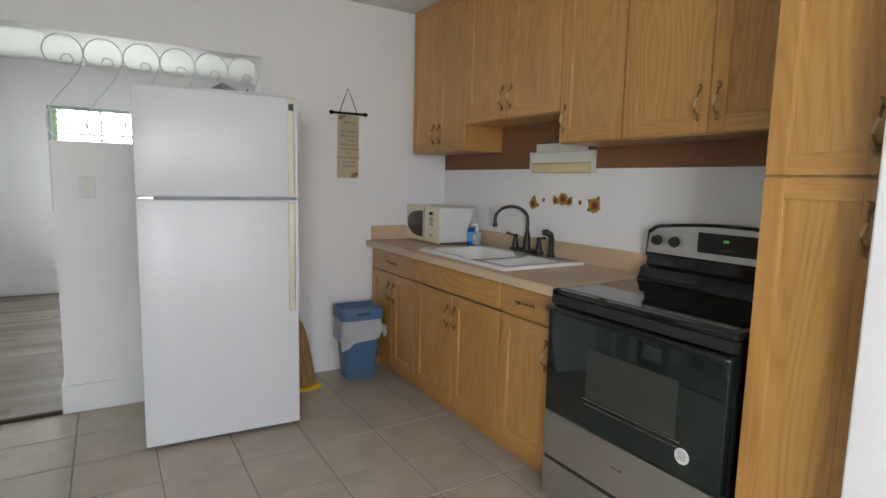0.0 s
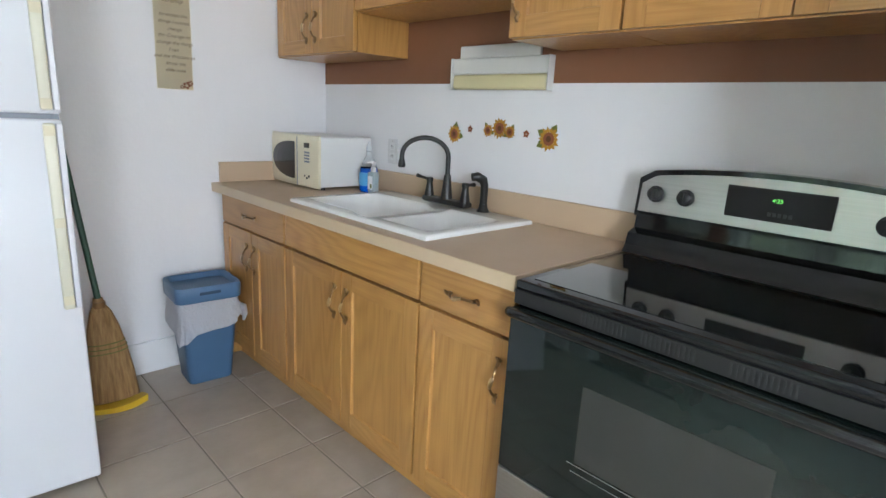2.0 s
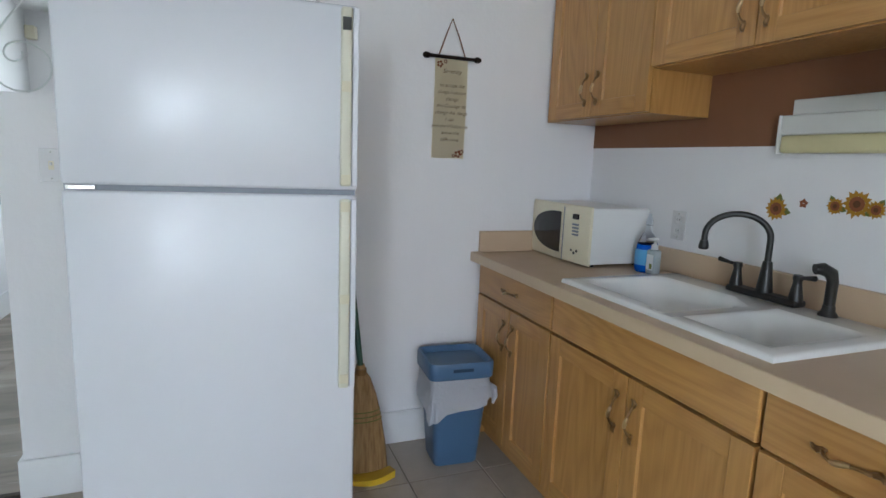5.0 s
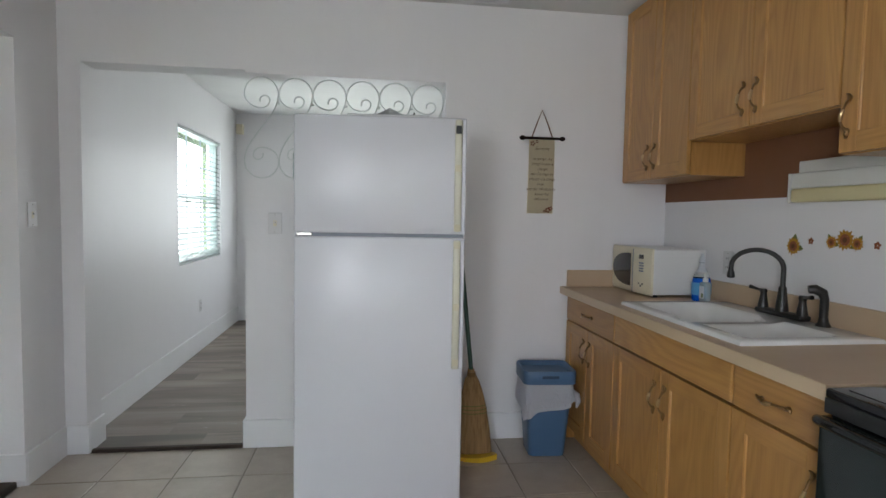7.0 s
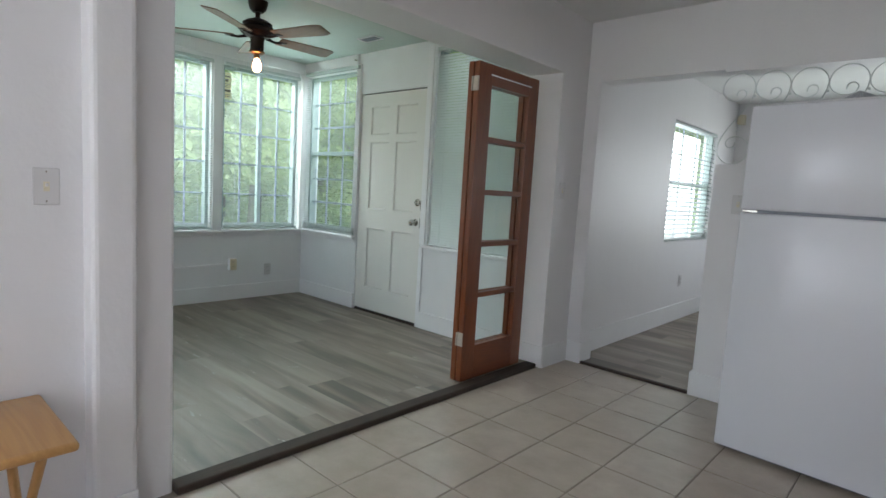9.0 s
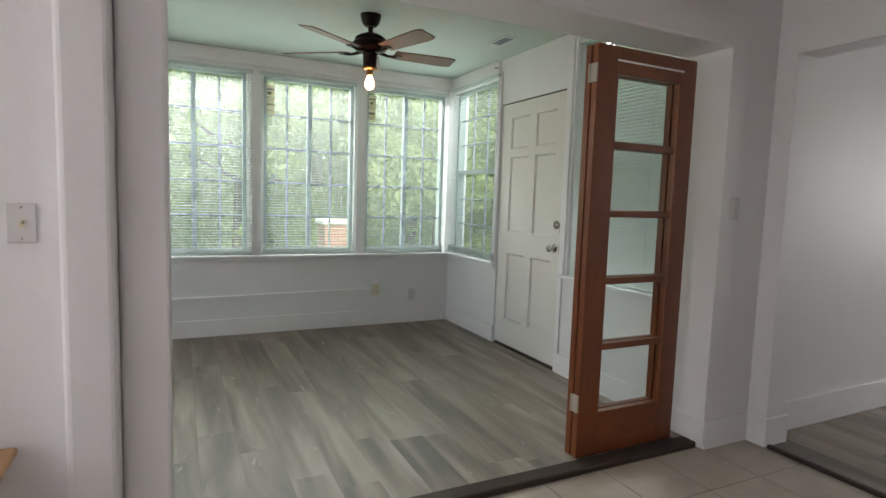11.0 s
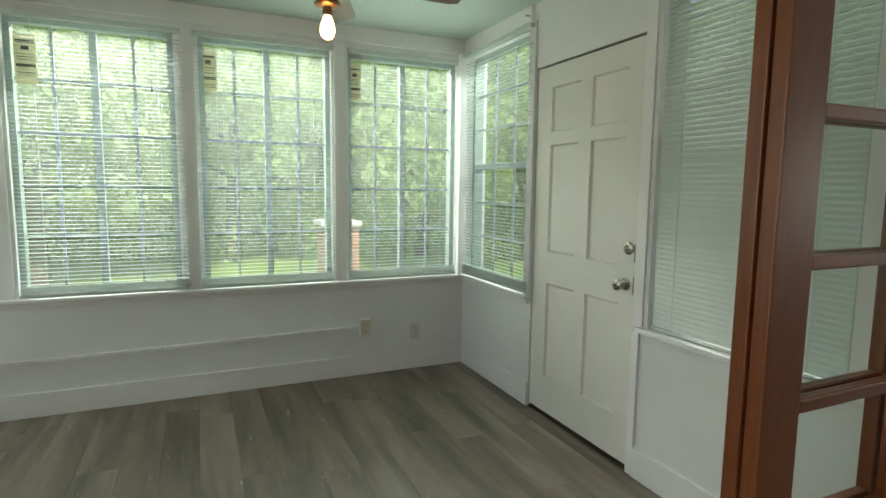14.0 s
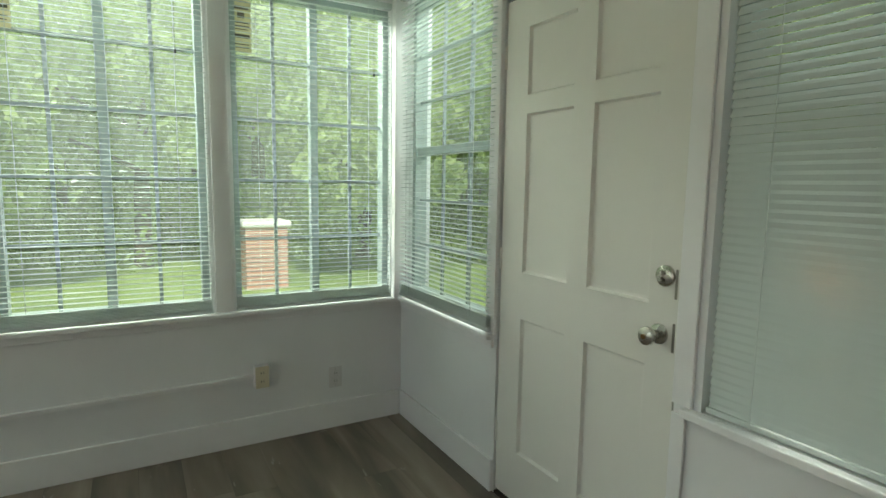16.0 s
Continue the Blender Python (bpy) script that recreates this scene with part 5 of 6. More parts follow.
# ---- trims ----
def board(name, x0, y0, z0, x1, y1, z1, label="white painted baseboard along the wall", cat="baseboard", mat="trim"):
    return structure(name, block(x0, y0, z0, x1, y1, z1, 0.003), mat, label, cat)


BH = 0.155
board("baseboard_north", 1.005, K_N - 0.014, 0.0, 1.75, K_N, BH)
board("baseboard_half_wall", -0.085, K_N - 0.014, 0.0, 1.003, K_N, BH)
board("baseboard_half_wall_end", -0.085, K_N + 0.0005, 0.0, -0.0705, K_N + 0.16, BH)
board("baseboard_corner", K_W + 0.0005, K_N - 0.014, 0.0, -0.866, K_N, BH)
board("baseboard_jamb", -0.879, K_N + 0.0005, 0.0, -0.866, K_N + 0.175, BH)
board("baseboard_jamb_west", S_E, 3.331, 0.027, K_W + 0.013, 3.3445, BH)
board("baseboard_west", K_W + 0.0005, 3.345, 0.0, K_W + 0.014, K_N - 0.0145, BH)
board("baseboard_back_room", -0.971, K_N + 0.1605, 0.0045, -0.957, 7.4, 0.18)
board("baseboard_back_room_north", -0.956, 7.386, 0.0045, K_E, 7.4, 0.18)
board("baseboard_post", K_W + 0.0005, 0.58, 0.0, K_W + 0.013, 0.71, 0.10)
board("baseboard_sunroom_west", S_W + 0.0005, S_S, S_FLOOR, S_W + 0.016, S_N - 0.0165, 0.165)
board("baseboard_sunroom_north", S_W + 0.0165, S_N - 0.016, S_FLOOR, -3.158, S_N, 0.165)
board("baseboard_sunroom_north_east", -2.238, S_N - 0.016, S_FLOOR, S_E, S_N, 0.165)
# stool, apron and head board of the west windows
structure("trim_sill_west", join(block(S_W + 0.0005, S_S, 0.695, S_W + 0.045, S_N - 0.001, 0.715, 0.004), block(S_W + 0.0005, S_S, 0.660, S_W + 0.013, S_N - 0.001, 0.6945, 0.002)), "trim",
          "white window stool running under the windows", "trim")
structure("trim_sill_north", join(block(S_W + 0.046, S_N - 0.045, 0.700, -3.165, S_N - 0.0005, 0.720, 0.004), block(S_W + 0.0135, S_N - 0.013, 0.660, -3.175, S_N - 0.0005, 0.6995, 0.002)), "trim",
          "white window stool under the corner window", "trim")
structure("trim_sill_north_east", join(block(-2.245, S_N - 0.032, 0.720, S_E - 0.001, S_N - 0.0005, 0.745, 0.004)), "trim", "white ledge under the blinded window", "trim")
structure("trim_head_west", block(S_W + 0.0005, 0.53, 2.335, S_W + 0.022, S_N - 0.001, S_CEIL - 0.001, 0.003), "trim", "white head board under the ceiling", "trim")
structure("trim_head_north", block(S_W + 0.0225, S_N - 0.022, 2.345, -3.20, S_N - 0.0005, S_CEIL - 0.001, 0.003), "trim", "white head board under the ceiling", "trim")
for i, (a, b) in enumerate(((0.375, 0.59), (1.42, 1.555), (2.365, 2.48))):
    structure(f"trim_mullion_{i + 1}", block(S_W + 0.0005, a + 0.018, 0.7155, S_W + 0.014, b - 0.018, 2.3345, 0.004), "trim", "white casing board between two windows", "trim")
structure("trim_corner_post", block(S_W + 0.0005, 3.305, 0.7155, S_W + 0.05, S_N - 0.001, 2.3345, 0.004), "trim", "white corner post between the windows", "trim")
structure("trim_door_casing", join(block(-3.222, S_N - 0.016, 0.721, -3.157, S_N - 0.0005, 2.344, 0.003), block(-2.284, S_N - 0.012, 0.7455, -2.222, S_N - 0.0005, 2.40, 0.003),
                                   block(-2.284, S_N - 0.012, S_FLOOR, -2.239, S_N - 0.0005, 0.7195, 0.003)), "trim", "white painted casing beside the door", "trim")
structure("trim_header_lip", block(K_W - 0.0005, 0.87, 2.05, K_W + 0.010, 3.345, 2.075, 0.003), "wall", "thin white lip along the header", "trim")

# thresholds
structure("threshold_sunroom", soften(box(bmesh.new(), -1.105, 0.862, -0.01, -1.018, 3.343, 0.026), 0.008, 2), "darkwood", "dark worn wooden threshold between tile and plank", "threshold")
structure("threshold_back_room", soften(box(bmesh.new(), -0.864, K_N + 0.002, -0.01, -0.087, K_N + 0.030, 0.016), 0.004, 2), "darkwood", "thin dark threshold strip", "threshold")


# ---- sunroom door ----
def sunroom_door():
    x0, x1, z0, z1, y = -3.145, -2.295, 0.045, 2.058, S_N + 0.006
    d = tagged(new("door_1"), "white six-panel wooden door, closed, with a nickel knob", "door", "", "structure")
    d.matrix_basis = Matrix.Translation((x0, y, z0))
    IN_WORLD.add(d.name)
    cols, rows = ((-3.005, -2.752), (-2.655, -2.398)), ((0.262, 0.822), (1.008, 1.62), (1.69, 1.94))
    xs, zs = [x0, cols[0][0], cols[0][1], cols[1][0], cols[1][1], x1], [z0, rows[0][0], rows[0][1], rows[1][0], rows[1][1], rows[2][0], rows[2][1], z1]
    fr = bmesh.new()
    for i in range(5):
        for j in range(7):
            if i in (1, 3) and j in (1, 3, 5):
                continue
            box(fr, xs[i], y, zs[j], xs[i + 1], y + 0.04, zs[j + 1])
    bmesh.ops.remove_doubles(fr, verts=fr.verts, dist=0.0002)
    part("door_frame", fr, "doorpaint", d)
    for a, b in cols:
        for s, e in rows:
            p = bmesh.new()
            lv = [(0.0, 0.0), (0.007, 0.011), (0.016, 0.012)]
            rings = []
            for inset, dep in lv:
                rings.append([p.verts.new((xx, y + 0.001 + dep, zz)) for xx, zz in ((a + inset, s + inset), (b - inset, s + inset), (b - inset, e - inset), (a + inset, e - inset))])
            for r, q in zip(rings, rings[1:]):
                for k in range(4):
                    p.faces.new((r[k], r[(k + 1) % 4], q[(k + 1) % 4], q[k]))
            p.faces.new(rings[-1])
            part("panel", p, "doorpaint", d)
    turn = Matrix.Rotation(radians(90), 4, "X")
    knob = part("knob", lathe([(0.030, 0), (0.030, 0.006), (0.014, 0.010), (0.012, 0.03), (0.020, 0.036), (0.027, 0.05), (0.026, 0.062), (0.015, 0.068)], 24, (-2.352, y, 0.925), turn), "nickel", d, "round satin nickel knob", True)
    part("key_button", lathe([(0.008, 0), (0.007, 0.004)], 12, (-2.352, y - 0.068, 0.925), turn), "brass", knob)
    bolt = part("deadbolt", lathe([(0.031, 0), (0.031, 0.010), (0.026, 0.015), (0.012, 0.017)], 24, (-2.34, y, 1.098), turn), "nickel", d, "round nickel deadbolt", True)
    part("thumb_turn", block(-2.345, y - 0.032, 1.082, -2.335, y - 0.016, 1.114, 0.003), "nickel", bolt)
    for zz in (0.935, 1.09):
        part("latch_plate", block(x1 - 0.014, y - 0.001, zz - 0.055, x1 - 0.006, y + 0.004, zz + 0.03), "nickel_dark", d)
    for zz in (0.30, 1.05, 1.85):
        part("hinge", block(x0 - 0.008, y - 0.004, zz - 0.045, x0 + 0.003, y + 0.003, zz + 0.045, 0.002), "doorpaint", d)
    part("dark_gap", join(block(x0 - 0.009, y + 0.012, S_FLOOR, x1 + 0.009, y + 0.03, z0 - 0.001), block(x0, y + 0.012, z1 + 0.001, x1, y + 0.03, z1 + 0.011)), "slot", d)
    board("threshold_door", -3.15, S_N + 0.0, S_FLOOR - 0.01, -2.29, S_N + 0.10, S_FLOOR + 0.010, "dark metal door threshold", "threshold", "darkwood")
    structure("trim_door_stop", block(-3.155, S_N + 0.06, S_FLOOR, -2.285, S_N + 0.10, 2.07), "doorpaint", "door stop behind the door", "trim")


M["nickel_dark"] = metal("worn_latch", (0.35, 0.33, 0.30), 0.45)
sunroom_door()


# ---- folding glazed doors ----
def glazed_leaf(name, x, y0, y1, label, parent=None):
    z0, z1, th = 0.028, 1.992, 0.038
    lf = thing(name, (x, (y0 + y1) / 2, z0), label, "french door", "folded glazed doors")
    a, b = y0 + 0.128, y1 - 0.112
    for s, e in ((y0, a), (b, y1)):
        part("stile", block(x - th, s, z0, x, e, z1, 0.004), "mahogany", lf)
    part("rail", block(x - th + 0.001, a, z0, x - 0.001, b, 0.245, 0.003), "mahogany_y", lf)
    part("rail", block(x - th + 0.001, a, 1.868, x - 0.001, b, z1, 0.003), "mahogany_y", lf)
    pitch = (1.868 - 0.245) / 5
    for i in range(1, 5):
        zc = 0.245 + pitch * i
        part("glazing_bar", block(x - th + 0.004, a, zc - 0.017, x - 0.003, b, zc + 0.017, 0.005), "mahogany_y", lf)
    for i in range(5):
        g = part("pane", block(x - th / 2 - 0.002, a, 0.245 + pitch * i + (0.017 if i else 0), x - th / 2 + 0.002, b, 0.245 + pitch * (i + 1) - (0.017 if i < 4 else 0)), "doorglass", lf)
        g.visible_shadow = False
    part("top_track", block(x - 0.001, a - 0.01, 1.925, x + 0.003, b + 0.02, 1.933), "trim", lf, "thin white strip on the top rail")
    return lf


M["doorglass"] = glass("door_pane", (0.93, 0.96, 0.95), 0.03)
front_leaf = glazed_leaf("french_door", -1.105, 2.606, 3.246, "mahogany-stained glazed door leaf with five panes, folded open")
back_leaf = glazed_leaf("french_door", -1.150, 2.604, 3.242, "second mahogany glazed leaf folded behind the first")
for zz in (0.30, 1.86):
    hg = part("hinge", join(block(-1.148, 2.596, zz - 0.042, -1.102, 2.6055, zz + 0.042, 0.001), block(-1.150, 2.590, zz - 0.042, -1.140, 2.600, zz + 0.042, 0.002)), "tape", front_leaf, "worn steel hinge")

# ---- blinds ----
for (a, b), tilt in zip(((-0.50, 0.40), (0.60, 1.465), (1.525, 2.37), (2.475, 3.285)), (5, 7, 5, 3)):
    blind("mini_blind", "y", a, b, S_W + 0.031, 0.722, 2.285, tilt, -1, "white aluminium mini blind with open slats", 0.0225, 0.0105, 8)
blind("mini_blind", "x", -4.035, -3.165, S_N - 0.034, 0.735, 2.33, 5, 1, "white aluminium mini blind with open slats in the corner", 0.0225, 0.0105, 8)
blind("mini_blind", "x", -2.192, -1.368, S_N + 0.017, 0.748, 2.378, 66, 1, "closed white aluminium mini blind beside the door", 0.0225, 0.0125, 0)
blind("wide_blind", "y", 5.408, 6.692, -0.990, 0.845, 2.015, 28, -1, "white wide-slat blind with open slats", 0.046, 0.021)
for wy in (2.25, 3.2, 1.30):
    cd = thing("pull_cord", (S_W - 0.002, wy, 1.75), "thin pull cord of the window blind", "cord", "blind cords")
    part("string", tube([(S_W + 0.003, wy, 2.25), (S_W + 0.003, wy, 1.93)], 0.0012, 5), "slot", cd)
    part("tassel", lathe([(0.003, 0), (0.006, 0.004), (0.003, 0.022)], 8, (S_W + 0.003, wy, 1.91)), "slot", cd)

# window labels
for k, (wy, zt, w, h) in enumerate(((0.68, 2.185, 0.105, 0.27), (1.612, 2.20, 0.10, 0.255), (2.545, 2.21, 0.092, 0.245))):
    s = thing("window_sticker", (S_W - 0.068, wy, zt - h), "pale yellow printed label stuck on the window pane", "sticker", "window labels")
    x = S_W - 0.0695
    part("paper", block(x, wy - w / 2, zt - h, x + 0.0012, wy + w / 2, zt), "paper", s)
    for j, (za, zb, wa) in enumerate(((0.03, 0.045, 0.8), (0.06, 0.085, 0.35), (0.105, 0.109, 0.8), (0.12, 0.124, 0.8), (0.135, 0.139, 0.7), (0.16, 0.178, 0.85), (0.205, 0.209, 0.8), (0.22, 0.224, 0.75))):
        if zb < h:
            part("print_bar", block(x + 0.0013, wy - w * wa / 2, zt - zb, x + 0.0018, wy + w * wa / 2, zt - za), "print", s)

# raceway and sockets
rw = thing("cable_raceway", (S_W, 1.0, 0.36), "white painted surface cable channel along the wall", "cable channel")
for a, b, za, zb in ((S_S + 0.01, 1.30, 0.338, 0.356), (1.302, 2.548, 0.356, 0.372)):
    n = 2
    m = bmesh.new()
    vs = [m.verts.new((xx, yy, zc + dz)) for yy, zc in ((a, za), (b, zb)) for xx, dz in ((S_W + 0.0005, -0.011), (S_W + 0.019, -0.010), (S_W + 0.019, 0.010), (S_W + 0.0005, 0.011))]
    for k in range(4):
        m.faces.new((vs[k], vs[(k + 1) % 4], vs[4 + (k + 1) % 4], vs[4 + k]))
    m.faces.new(vs[:4][::-1])
    m.faces.new(vs[4:])
    part("channel", m, "trim", rw)
part("coupling", block(S_W + 0.0005, 1.292, 0.343, S_W + 0.021, 1.312, 0.369, 0.002), "trim", rw)
sb = thing("surface_socket", (S_W, 2.585, 0.375), "ivory surface-mounted socket box on the sunroom wall", "wall socket")
part("box", soften(box(bmesh.new(), S_W + 0.0005, 2.549, 0.318, S_W + 0.045, 2.619, 0.432), 0.004), "trim", sb)
part("face", soften(box(bmesh.new(), S_W + 0.0452, 2.551, 0.320, S_W + 0.050, 2.617, 0.430), 0.003), "ivory", sb, "ivory socket face")
for s in (-0.022, 0.022):
    for q in (-0.006, 0.006):
        part("slot", block(S_W + 0.0500, 2.584 + q - 0.0012, 0.375 + s - 0.004, S_W + 0.0508, 2.584 + q + 0.0012, 0.375 + s + 0.006), "slot", sb)
cover_plate("wall_socket", S_W + 0.001, 2.976, 0.300, 90, "white wall socket low on the sunroom wall", "socket")
cover_plate("wall_socket", -0.971, 5.95, 0.42, 90, "white wall socket low on the back room wall", "socket")

# spare bracket above the corner window
br = thing("blind_bracket", (-3.215, S_N - 0.02, 2.36), "small metal bracket above the corner window", "bracket")
part("plate", block(-3.232, S_N - 0.006, 2.33, -3.208, S_N - 0.0005, 2.40, 0.002), "nickel", br)
part("arm", block(-3.228, S_N - 0.05, 2.375, -3.212, S_N - 0.006, 2.385, 0.002), "nickel", br)


# ---- ceiling fan ----
def ceiling_fan():
    x, y = -2.655, 2.03
    f = thing("ceiling_fan", (x, y, S_CEIL), "dark bronze ceiling fan with wooden blades and one bare lit bulb", "ceiling fan")
    c = S_CEIL - 0.001
    part("canopy", lathe([(0.035, -0.075), (0.055, -0.055), (0.065, -0.02), (0.068, 0.0)], 28, (x, y, c)), "bronze", f, "", True)
    part("down_rod", lathe([(0.016, -0.13), (0.016, -0.07)], 16, (x, y, c)), "bronze", f, "", True)
    part("motor", lathe([(0.05, -0.245), (0.085, -0.235), (0.115, -0.21), (0.118, -0.185), (0.10, -0.165), (0.10, -0.15), (0.07, -0.13), (0.03, -0.115)], 32, (x, y, c)), "bronze", f, "", True)
    part("switch_housing", lathe([(0.03, -0.335), (0.044, -0.33), (0.046, -0.26), (0.05, -0.246)], 24, (x, y, c)), "bronze", f, "", True)
    part("light_collar", lathe([(0.040, -0.352), (0.052, -0.345), (0.052, -0.337), (0.03, -0.334)], 24, (x, y, c)), "brass", f, "brass light collar", True)
    part("socket", lathe([(0.017, -0.385), (0.019, -0.38), (0.019, -0.351)], 18, (x, y, c)), "brass", f, "", True)
    part("bulb", lathe([(0.012, -0.475), (0.024, -0.465), (0.030, -0.445), (0.027, -0.42), (0.017, -0.395), (0.014, -0.384)], 20, (x, y, c)), "bulb", f, "bare glowing bulb", True)
    for k in range(5):
        turn = Matrix.Translation((x, y, c - 0.235)) @ Matrix.Rotation(radians(16 + 72 * k), 4, "Z")
        arm = join(tube([(0.07, 0, 0.0), (0.13, 0, -0.012), (0.18, 0, -0.006)], [0.011, 0.009, 0.010], 8), block(0.15, -0.028, -0.007, 0.215, 0.028, -0.003, 0.001))
        arm.transform(turn)
        part("blade_arm", arm, "bronze", f, "", True)
        bl = bmesh.new()
        n = 12
        edge = []
        for i in range(n + 1):
            s = i / n
            r = 0.165 + 0.43 * s
            w = 0.052 + 0.016 * s - 0.055 * max(0, s - 0.9) * 3
            edge.append((r, w))
        ring = [(r, w) for r, w in edge] + [(r, -w) for r, w in reversed(edge)]
        up = [bl.verts.new((r, w, 0.006 - w * 0.21)) for r, w in ring]
        dn = [bl.verts.new((r, w, -w * 0.21)) for r, w in ring]
        bl.faces.new(up)
        bl.faces.new(dn[::-1])
        for i in range(len(ring)):
            j = (i + 1) % len(ring)
            bl.faces.new((up[j], up[i], dn[i], dn[j]))
        bl.transform(turn)
        part("blade", bl, "fanwood", f, "brown wooden fan blade")
    for dx, ln in ((0.05, 0.10), (-0.045, 0.07)):
        part("pull_chain", tube([(x + dx, y, c - 0.32), (x + dx, y, c - 0.32 - ln)], 0.0015, 5), "brass", f)


M["fanwood"] = timber("fan_blade", (0.22, 0.11, 0.055), (0.11, 0.05, 0.025), turn=(0, 90, 0), rough=0.4)
ceiling_fan()
sv = thing("ceiling_vent", (-2.68, 3.05, S_CEIL - 0.01), "small grey louvred vent in the sunroom ceiling", "air vent")
part("frame", join(block(-2.79, 3.00, S_CEIL - 0.010, -2.57, 3.012, S_CEIL - 0.001), block(-2.79, 3.098, S_CEIL - 0.010, -2.57, 3.11, S_CEIL - 0.001),
                   block(-2.79, 3.012, S_CEIL - 0.010, -2.778, 3.098, S_CEIL - 0.001), block(-2.582, 3.012, S_CEIL - 0.010, -2.57, 3.098, S_CEIL - 0.001)), "trim", sv)
for i in range(6):
    part("slat", block(-2.778, 3.014 + 0.0142 * i, S_CEIL - 0.008, -2.582, 3.022 + 0.0142 * i, S_CEIL - 0.005), "gasket", sv)

# small bracket box high in the back room corner
wb = thing("corner_speaker", (-0.89, 7.34, 2.21), "small beige box mounted high in the back room corner", "speaker")
part("box", soften(box(bmesh.new(), -0.955, 7.30, 2.21, -0.88, 7.385, 2.32), 0.006), "ivory", wb)

# ---- floors, piece by piece ----
PITCH, GROUT = 0.333, 0.006
floor = structure("floor", block(S_E + 0.10, K_S, -0.12, K_E, K_N + 0.02, -0.003), "grout", "grey grout bed under the beige kitchen tiles", "floor")
tile_mesh = bpy.data.meshes.new("tile")
tbm = block(-PITCH / 2 + GROUT / 2, -PITCH / 2 + GROUT / 2, -0.008, PITCH / 2 - GROUT / 2, PITCH / 2 - GROUT / 2, 0.0)
bmesh.ops.bevel(tbm, geom=[e for e in tbm.edges if all(v.co.z > -0.001 for v in e.verts)], offset=0.0022, segments=1, affect="EDGES")
tbm.to_mesh(tile_mesh)
tbm.free()
tile_mesh.materials.append(M["tile"])
rng = random.Random(3)
for i in range(10):
    for j in range(-20, 3):
        cx, cy = -1.012 + PITCH * (i + 0.5), 2.69 + PITCH * (j + 0.5)
        if cy < K_S:
            continue
        share("tile", tile_mesh, floor, Matrix.Translation((cx, cy, rng.uniform(-0.0006, 0.0006))))


def planks(floor_ob, x0, x1, y0, y1, z, seed):
    """Rows of boards along x with staggered ends."""
    rg = random.Random(seed)
    w, ln, g = 0.178, 1.22, 0.0008
    meshes = {}
    yy = y0
    while yy < y1 - 0.01:
        wd = min(w, y1 - yy)
        xx = x0 - rg.uniform(0, ln)
        while xx < x1:
            a, b = max(xx, x0), min(xx + ln, x1)
            if b - a > 0.02:
                key = (round(b - a, 3), round(wd, 3))
                if key not in meshes:
                    m = block(-(b - a) / 2 + g / 2, -wd / 2 + g / 2, -0.006, (b - a) / 2 - g / 2, wd / 2 - g / 2, 0.0)
                    me = bpy.data.meshes.new("plank")
                    m.to_mesh(me)
                    m.free()
                    me.materials.append(M["plank_x"])
                    meshes[key] = me
                share("plank", meshes[key], floor_ob, Matrix.Translation(((a + b) / 2, yy + wd / 2, z)))
            xx += ln
        yy += w


sub = structure("floor_sunroom", block(S_W, S_S, -0.12, -1.107, S_N, S_FLOOR - 0.0035), "subfloor", "grey washed vinyl plank floor of the sunroom", "floor")
planks(sub, S_W, -1.107, S_S, S_N, S_FLOOR, 11)
sub2 = structure("floor_back_room", block(-0.971, K_N + 0.032, -0.12, K_E, 7.399, 0.0005), "subfloor", "grey washed vinyl plank floor of the back room", "floor")
planks(sub2, -0.971, K_E, K_N + 0.032, 7.399, 0.004, 12)
# ---- garden ----
def leaf_cloud(seed, blobs, per, size):
    """Many small leaves, gathered in clumps round the given centres (x, y, z, radius)."""
    rg = np.random.RandomState(seed)
    verts, faces = [], []
    for cx, cy, cz, rad in blobs:
        d = rg.normal(size=(per, 3))
        d /= np.linalg.norm(d, axis=1)[:, None]
        r = rad * rg.uniform(0.45, 1.0, per) ** 0.6
        c = np.array([cx, cy, cz]) + d * r[:, None] * np.array([1, 1, 0.8])
        a = rg.normal(size=(per, 3))
        a /= np.linalg.norm(a, axis=1)[:, None]
        b = np.cross(a, rg.normal(size=(per, 3)))
        b /= np.linalg.norm(b, axis=1)[:, None]
        s = size * rg.uniform(0.6, 1.3, per)[:, None]
        for p in zip(c - a * s, c + b * s * 0.45, c + a * s, c - b * s * 0.45):
            k = len(verts)
            verts.extend(tuple(q) for q in p)
            faces.append((k, k + 1, k + 2, k + 3))
    return verts, faces


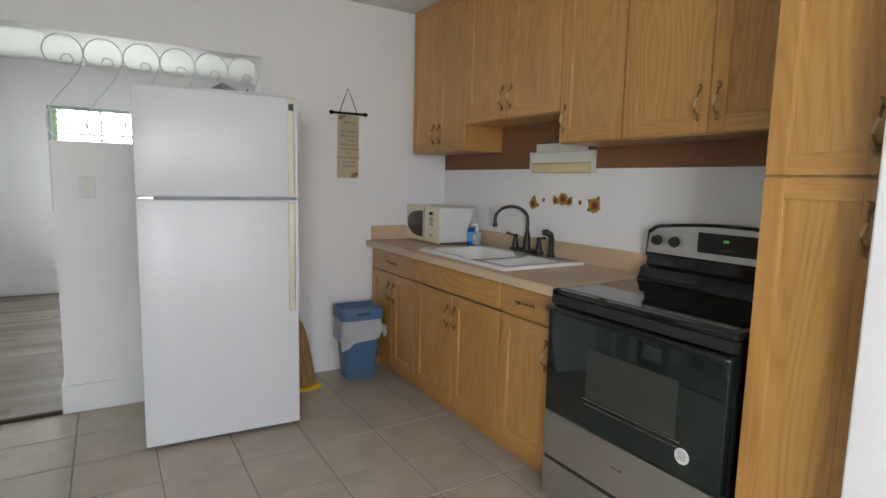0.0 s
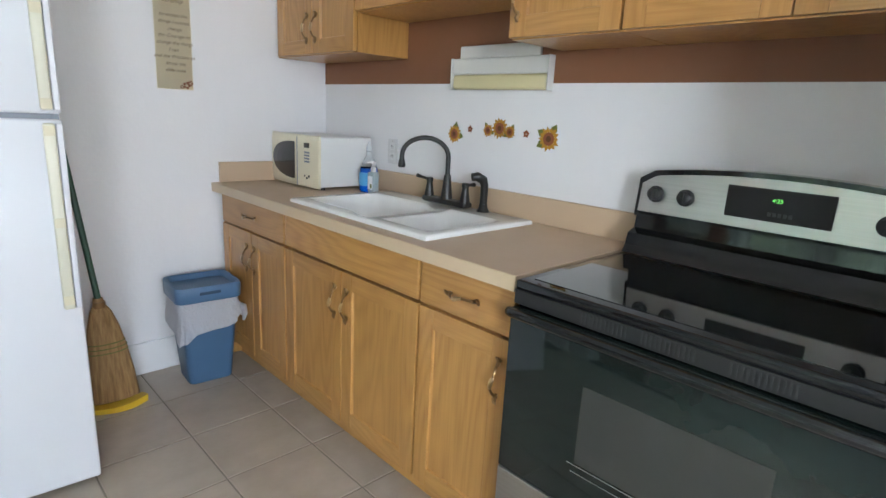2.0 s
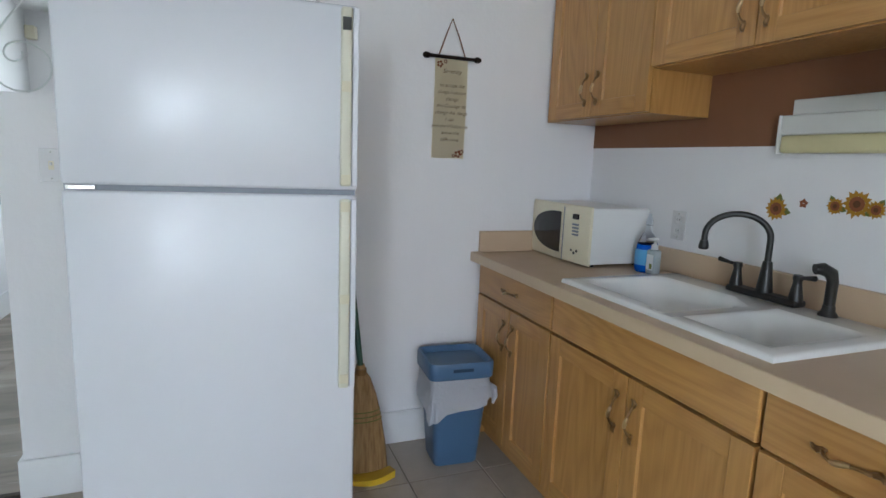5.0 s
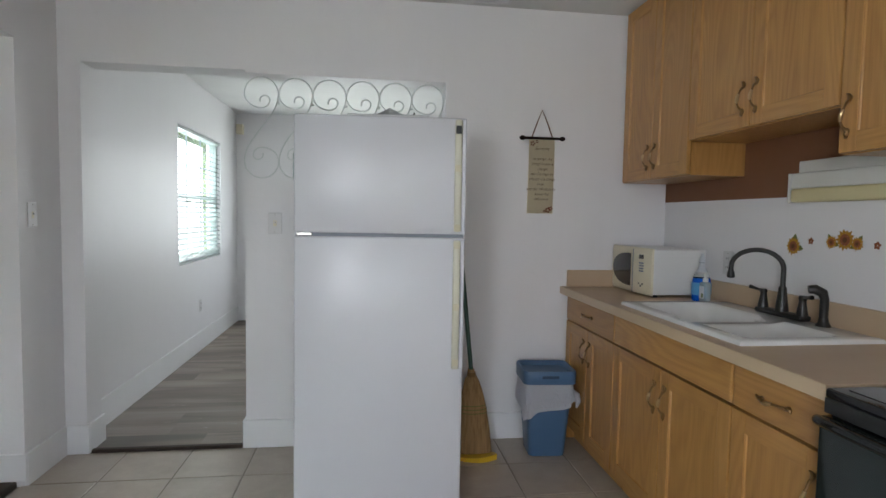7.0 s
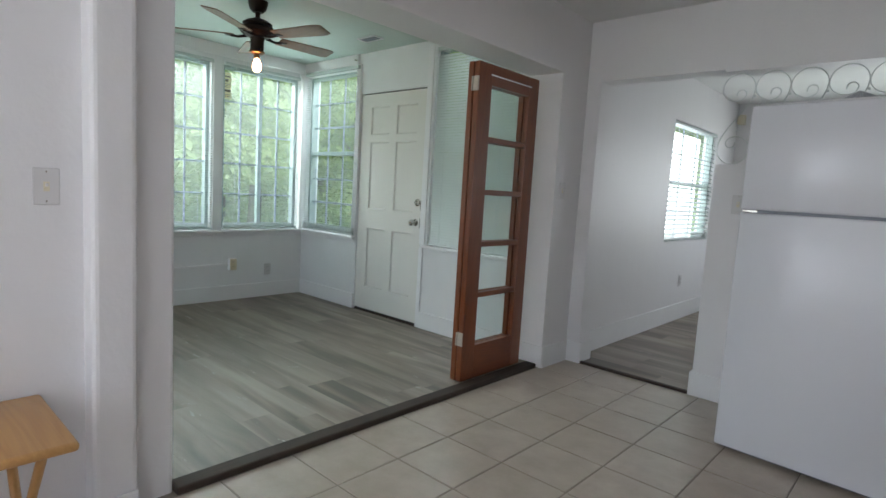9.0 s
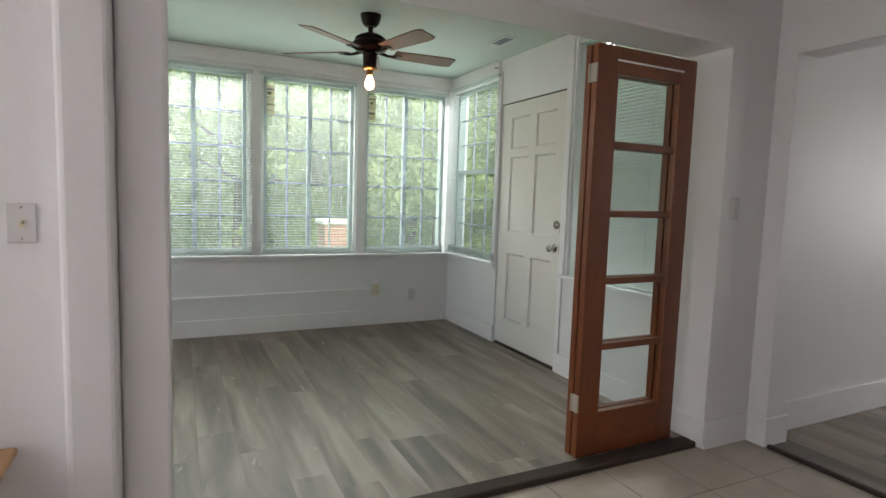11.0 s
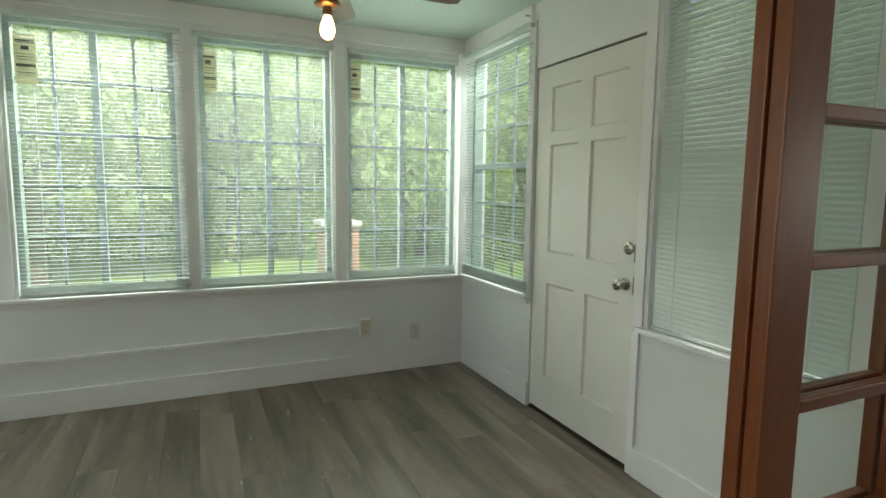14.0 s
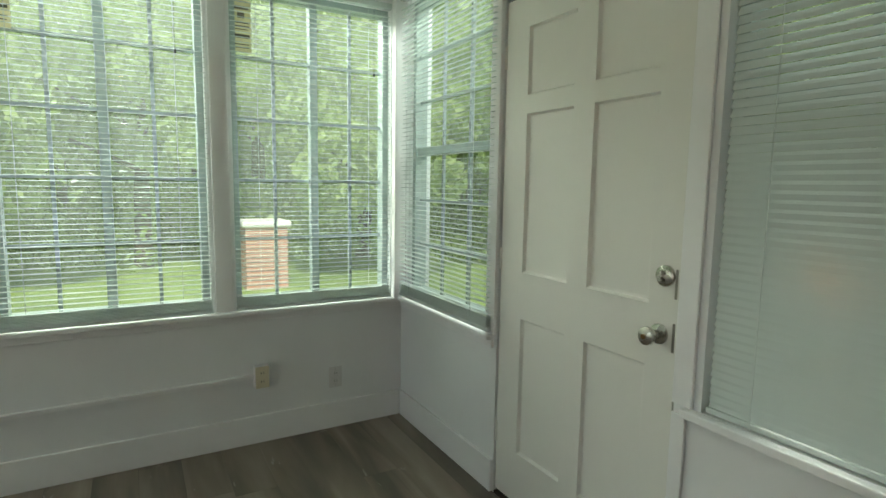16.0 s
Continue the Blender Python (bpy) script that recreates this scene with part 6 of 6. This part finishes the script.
def tree(name, seed, height, spread, leaf, label, per=230, size=0.125):
    rg = random.Random(seed)
    t = thing(name, (0, 0, 0), label, "tree", "garden trees", world=False)
    bm = tube([(0, 0, -0.1), (0.05, 0.02, height * 0.25), (-0.04, 0.08, height * 0.5), (0.05, 0.0, height * 0.8)], [0.17, 0.14, 0.10, 0.04], 10)
    blobs = []
    for i in range(9):
        a = 2 * math.pi * i / 9 + rg.uniform(-0.3, 0.3)
        z0 = height * rg.uniform(0.22, 0.6)
        r = spread * rg.uniform(0.55, 1.0)
        end = (r * math.cos(a), r * math.sin(a), z0 + height * rg.uniform(0.05, 0.3))
        limb = tube([(0, 0, z0), (end[0] * 0.5, end[1] * 0.5, z0 + (end[2] - z0) * 0.35), end], [0.06, 0.04, 0.012], 6)
        bm = join(bm, limb)
        for k in range(5):
            f = 0.45 + 0.14 * k
            blobs.append((end[0] * f + rg.uniform(-0.4, 0.4), end[1] * f + rg.uniform(-0.4, 0.4), z0 + (end[2] - z0) * f + rg.uniform(-0.5, 0.5), rg.uniform(0.35, 0.75)))
    for i in range(14):
        blobs.append((rg.uniform(-1, 1) * spread * 0.7, rg.uniform(-1, 1) * spread * 0.7, height * rg.uniform(0.55, 1.0), rg.uniform(0.4, 0.9)))
    part("trunk", bm, "bark", t, "", True)
    v, f = leaf_cloud(seed, blobs, per, size)
    me = bpy.data.meshes.new("crown")
    me.from_pydata(v, [], f)
    me.materials.append(M[leaf])
    cr = new("crown", me)
    cr.parent = t
    return t


G = -0.32
t1 = tree("tree", 1, 5.6, 2.3, "leaf", "leafy green garden tree behind the lawn")
t2 = tree("tree", 2, 4.6, 2.0, "leaf2", "pale green young tree behind the lawn")
t1.matrix_basis = pose(-13.2, 2.2, G)
t2.matrix_basis = pose(-10.8, 6.4, G, 0, 0, 40)
spots = ((t1, -13.0, 6.6, 70, 1.1), (t1, -12.4, -2.6, 150, 1.0), (t2, -11.2, -0.9, 200, 1.0), (t2, -13.5, 9.6, 20, 1.2), (t1, -10.5, 9.6, 250, 1.0), (t2, -7.6, 11.6, 130, 1.1), (t1, -5.2, 13.2, 10, 1.1),
         (t2, -2.4, 12.4, 300, 1.1), (t1, -16.5, 3.6, 310, 1.4), (t1, -16.0, 12.0, 200, 1.4), (t2, -16.0, -1.0, 90, 1.5), (t1, -15.5, -6.0, 30, 1.4), (t1, -9.0, 16.5, 100, 1.5), (t2, -1.5, 17.0, 60, 1.6),
         (t1, -22.0, 6.0, 30, 1.7), (t1, -22.0, 12.5, 80, 1.7), (t2, -22.0, 0.0, 10, 1.9))
for src_tree, px, py, rz, k in spots:
    c = copy_thing(src_tree, pose(px, py, G, 0, 0, rz))
    c.scale = (k, k, k)

# shrubs under the trees
rg = random.Random(9)
for i in range(12):
    a = i / 11
    px, py = -14.2 + 3.5 * max(0, a - 0.6) * 4, -6 + 19 * a
    v, f = leaf_cloud(40 + i, [(rg.uniform(-1.1, 1.1), rg.uniform(-1.1, 1.1), rg.uniform(0.3, 1.5), rg.uniform(0.4, 0.8)) for _ in range(16)], 240, 0.09)
    me = bpy.data.meshes.new("shrub")
    me.from_pydata(v, [], f)
    me.materials.append(M["leaf" if i % 2 else "leaf2"])
    sh = new("shrub", me)
    sh.location = (px, py, G)
    tagged(sh, "dense green shrub under the garden trees", "shrub", "garden shrubs")

# far woods that close the view
v, f = [], []
rw_ = np.random.RandomState(77)
blobs = []
for i in range(260):
    a = radians(60 + 190 * i / 259)
    d = 30 + rw_.uniform(-3, 5)
    blobs.append((d * math.cos(a), d * math.sin(a), rw_.uniform(0.5, 10.0), rw_.uniform(1.6, 2.8)))
v, f = leaf_cloud(78, blobs, 170, 0.55)
me = bpy.data.meshes.new("far_woods")
me.from_pydata(v, [], f)
me.materials.append(M["leaf2"])
fw = new("far_woods", me)
fw.location = (0, 0, G)
tagged(fw, "far green woods behind the garden", "woods", "", "stuff")


# brick pillar on the lawn
def brick_wall():
    k = Nodes("garden_brick")
    b = k.add("ShaderNodeTexBrick", Scale=1.0, Mortar_Size=0.006, Brick_Width=0.21, Row_Height=0.072)
    k.put(b.inputs["Vector"], k.coord((1, 1, 1), (90, 0, 0)))
    for key, c in (("Color1", (0.33, 0.15, 0.10, 1)), ("Color2", (0.24, 0.11, 0.08, 1)), ("Mortar", (0.45, 0.42, 0.38, 1))):
        b.inputs[key].default_value = c
    return k.done(b.outputs["Color"], 0.85)


M["garden_brick"] = brick_wall()
bp = thing("brick_pillar", (-10.3, 3.85, G), "red brick garden pillar with a pale stone cap on the lawn", "pillar")
part("shaft", block(-10.65, 3.53, G - 0.05, -10.0, 4.17, 0.66, 0.01), "garden_brick", bp)
part("cap", block(-10.70, 3.48, 0.661, -9.95, 4.22, 0.75, 0.02), "siding", bp, "pale stone cap")
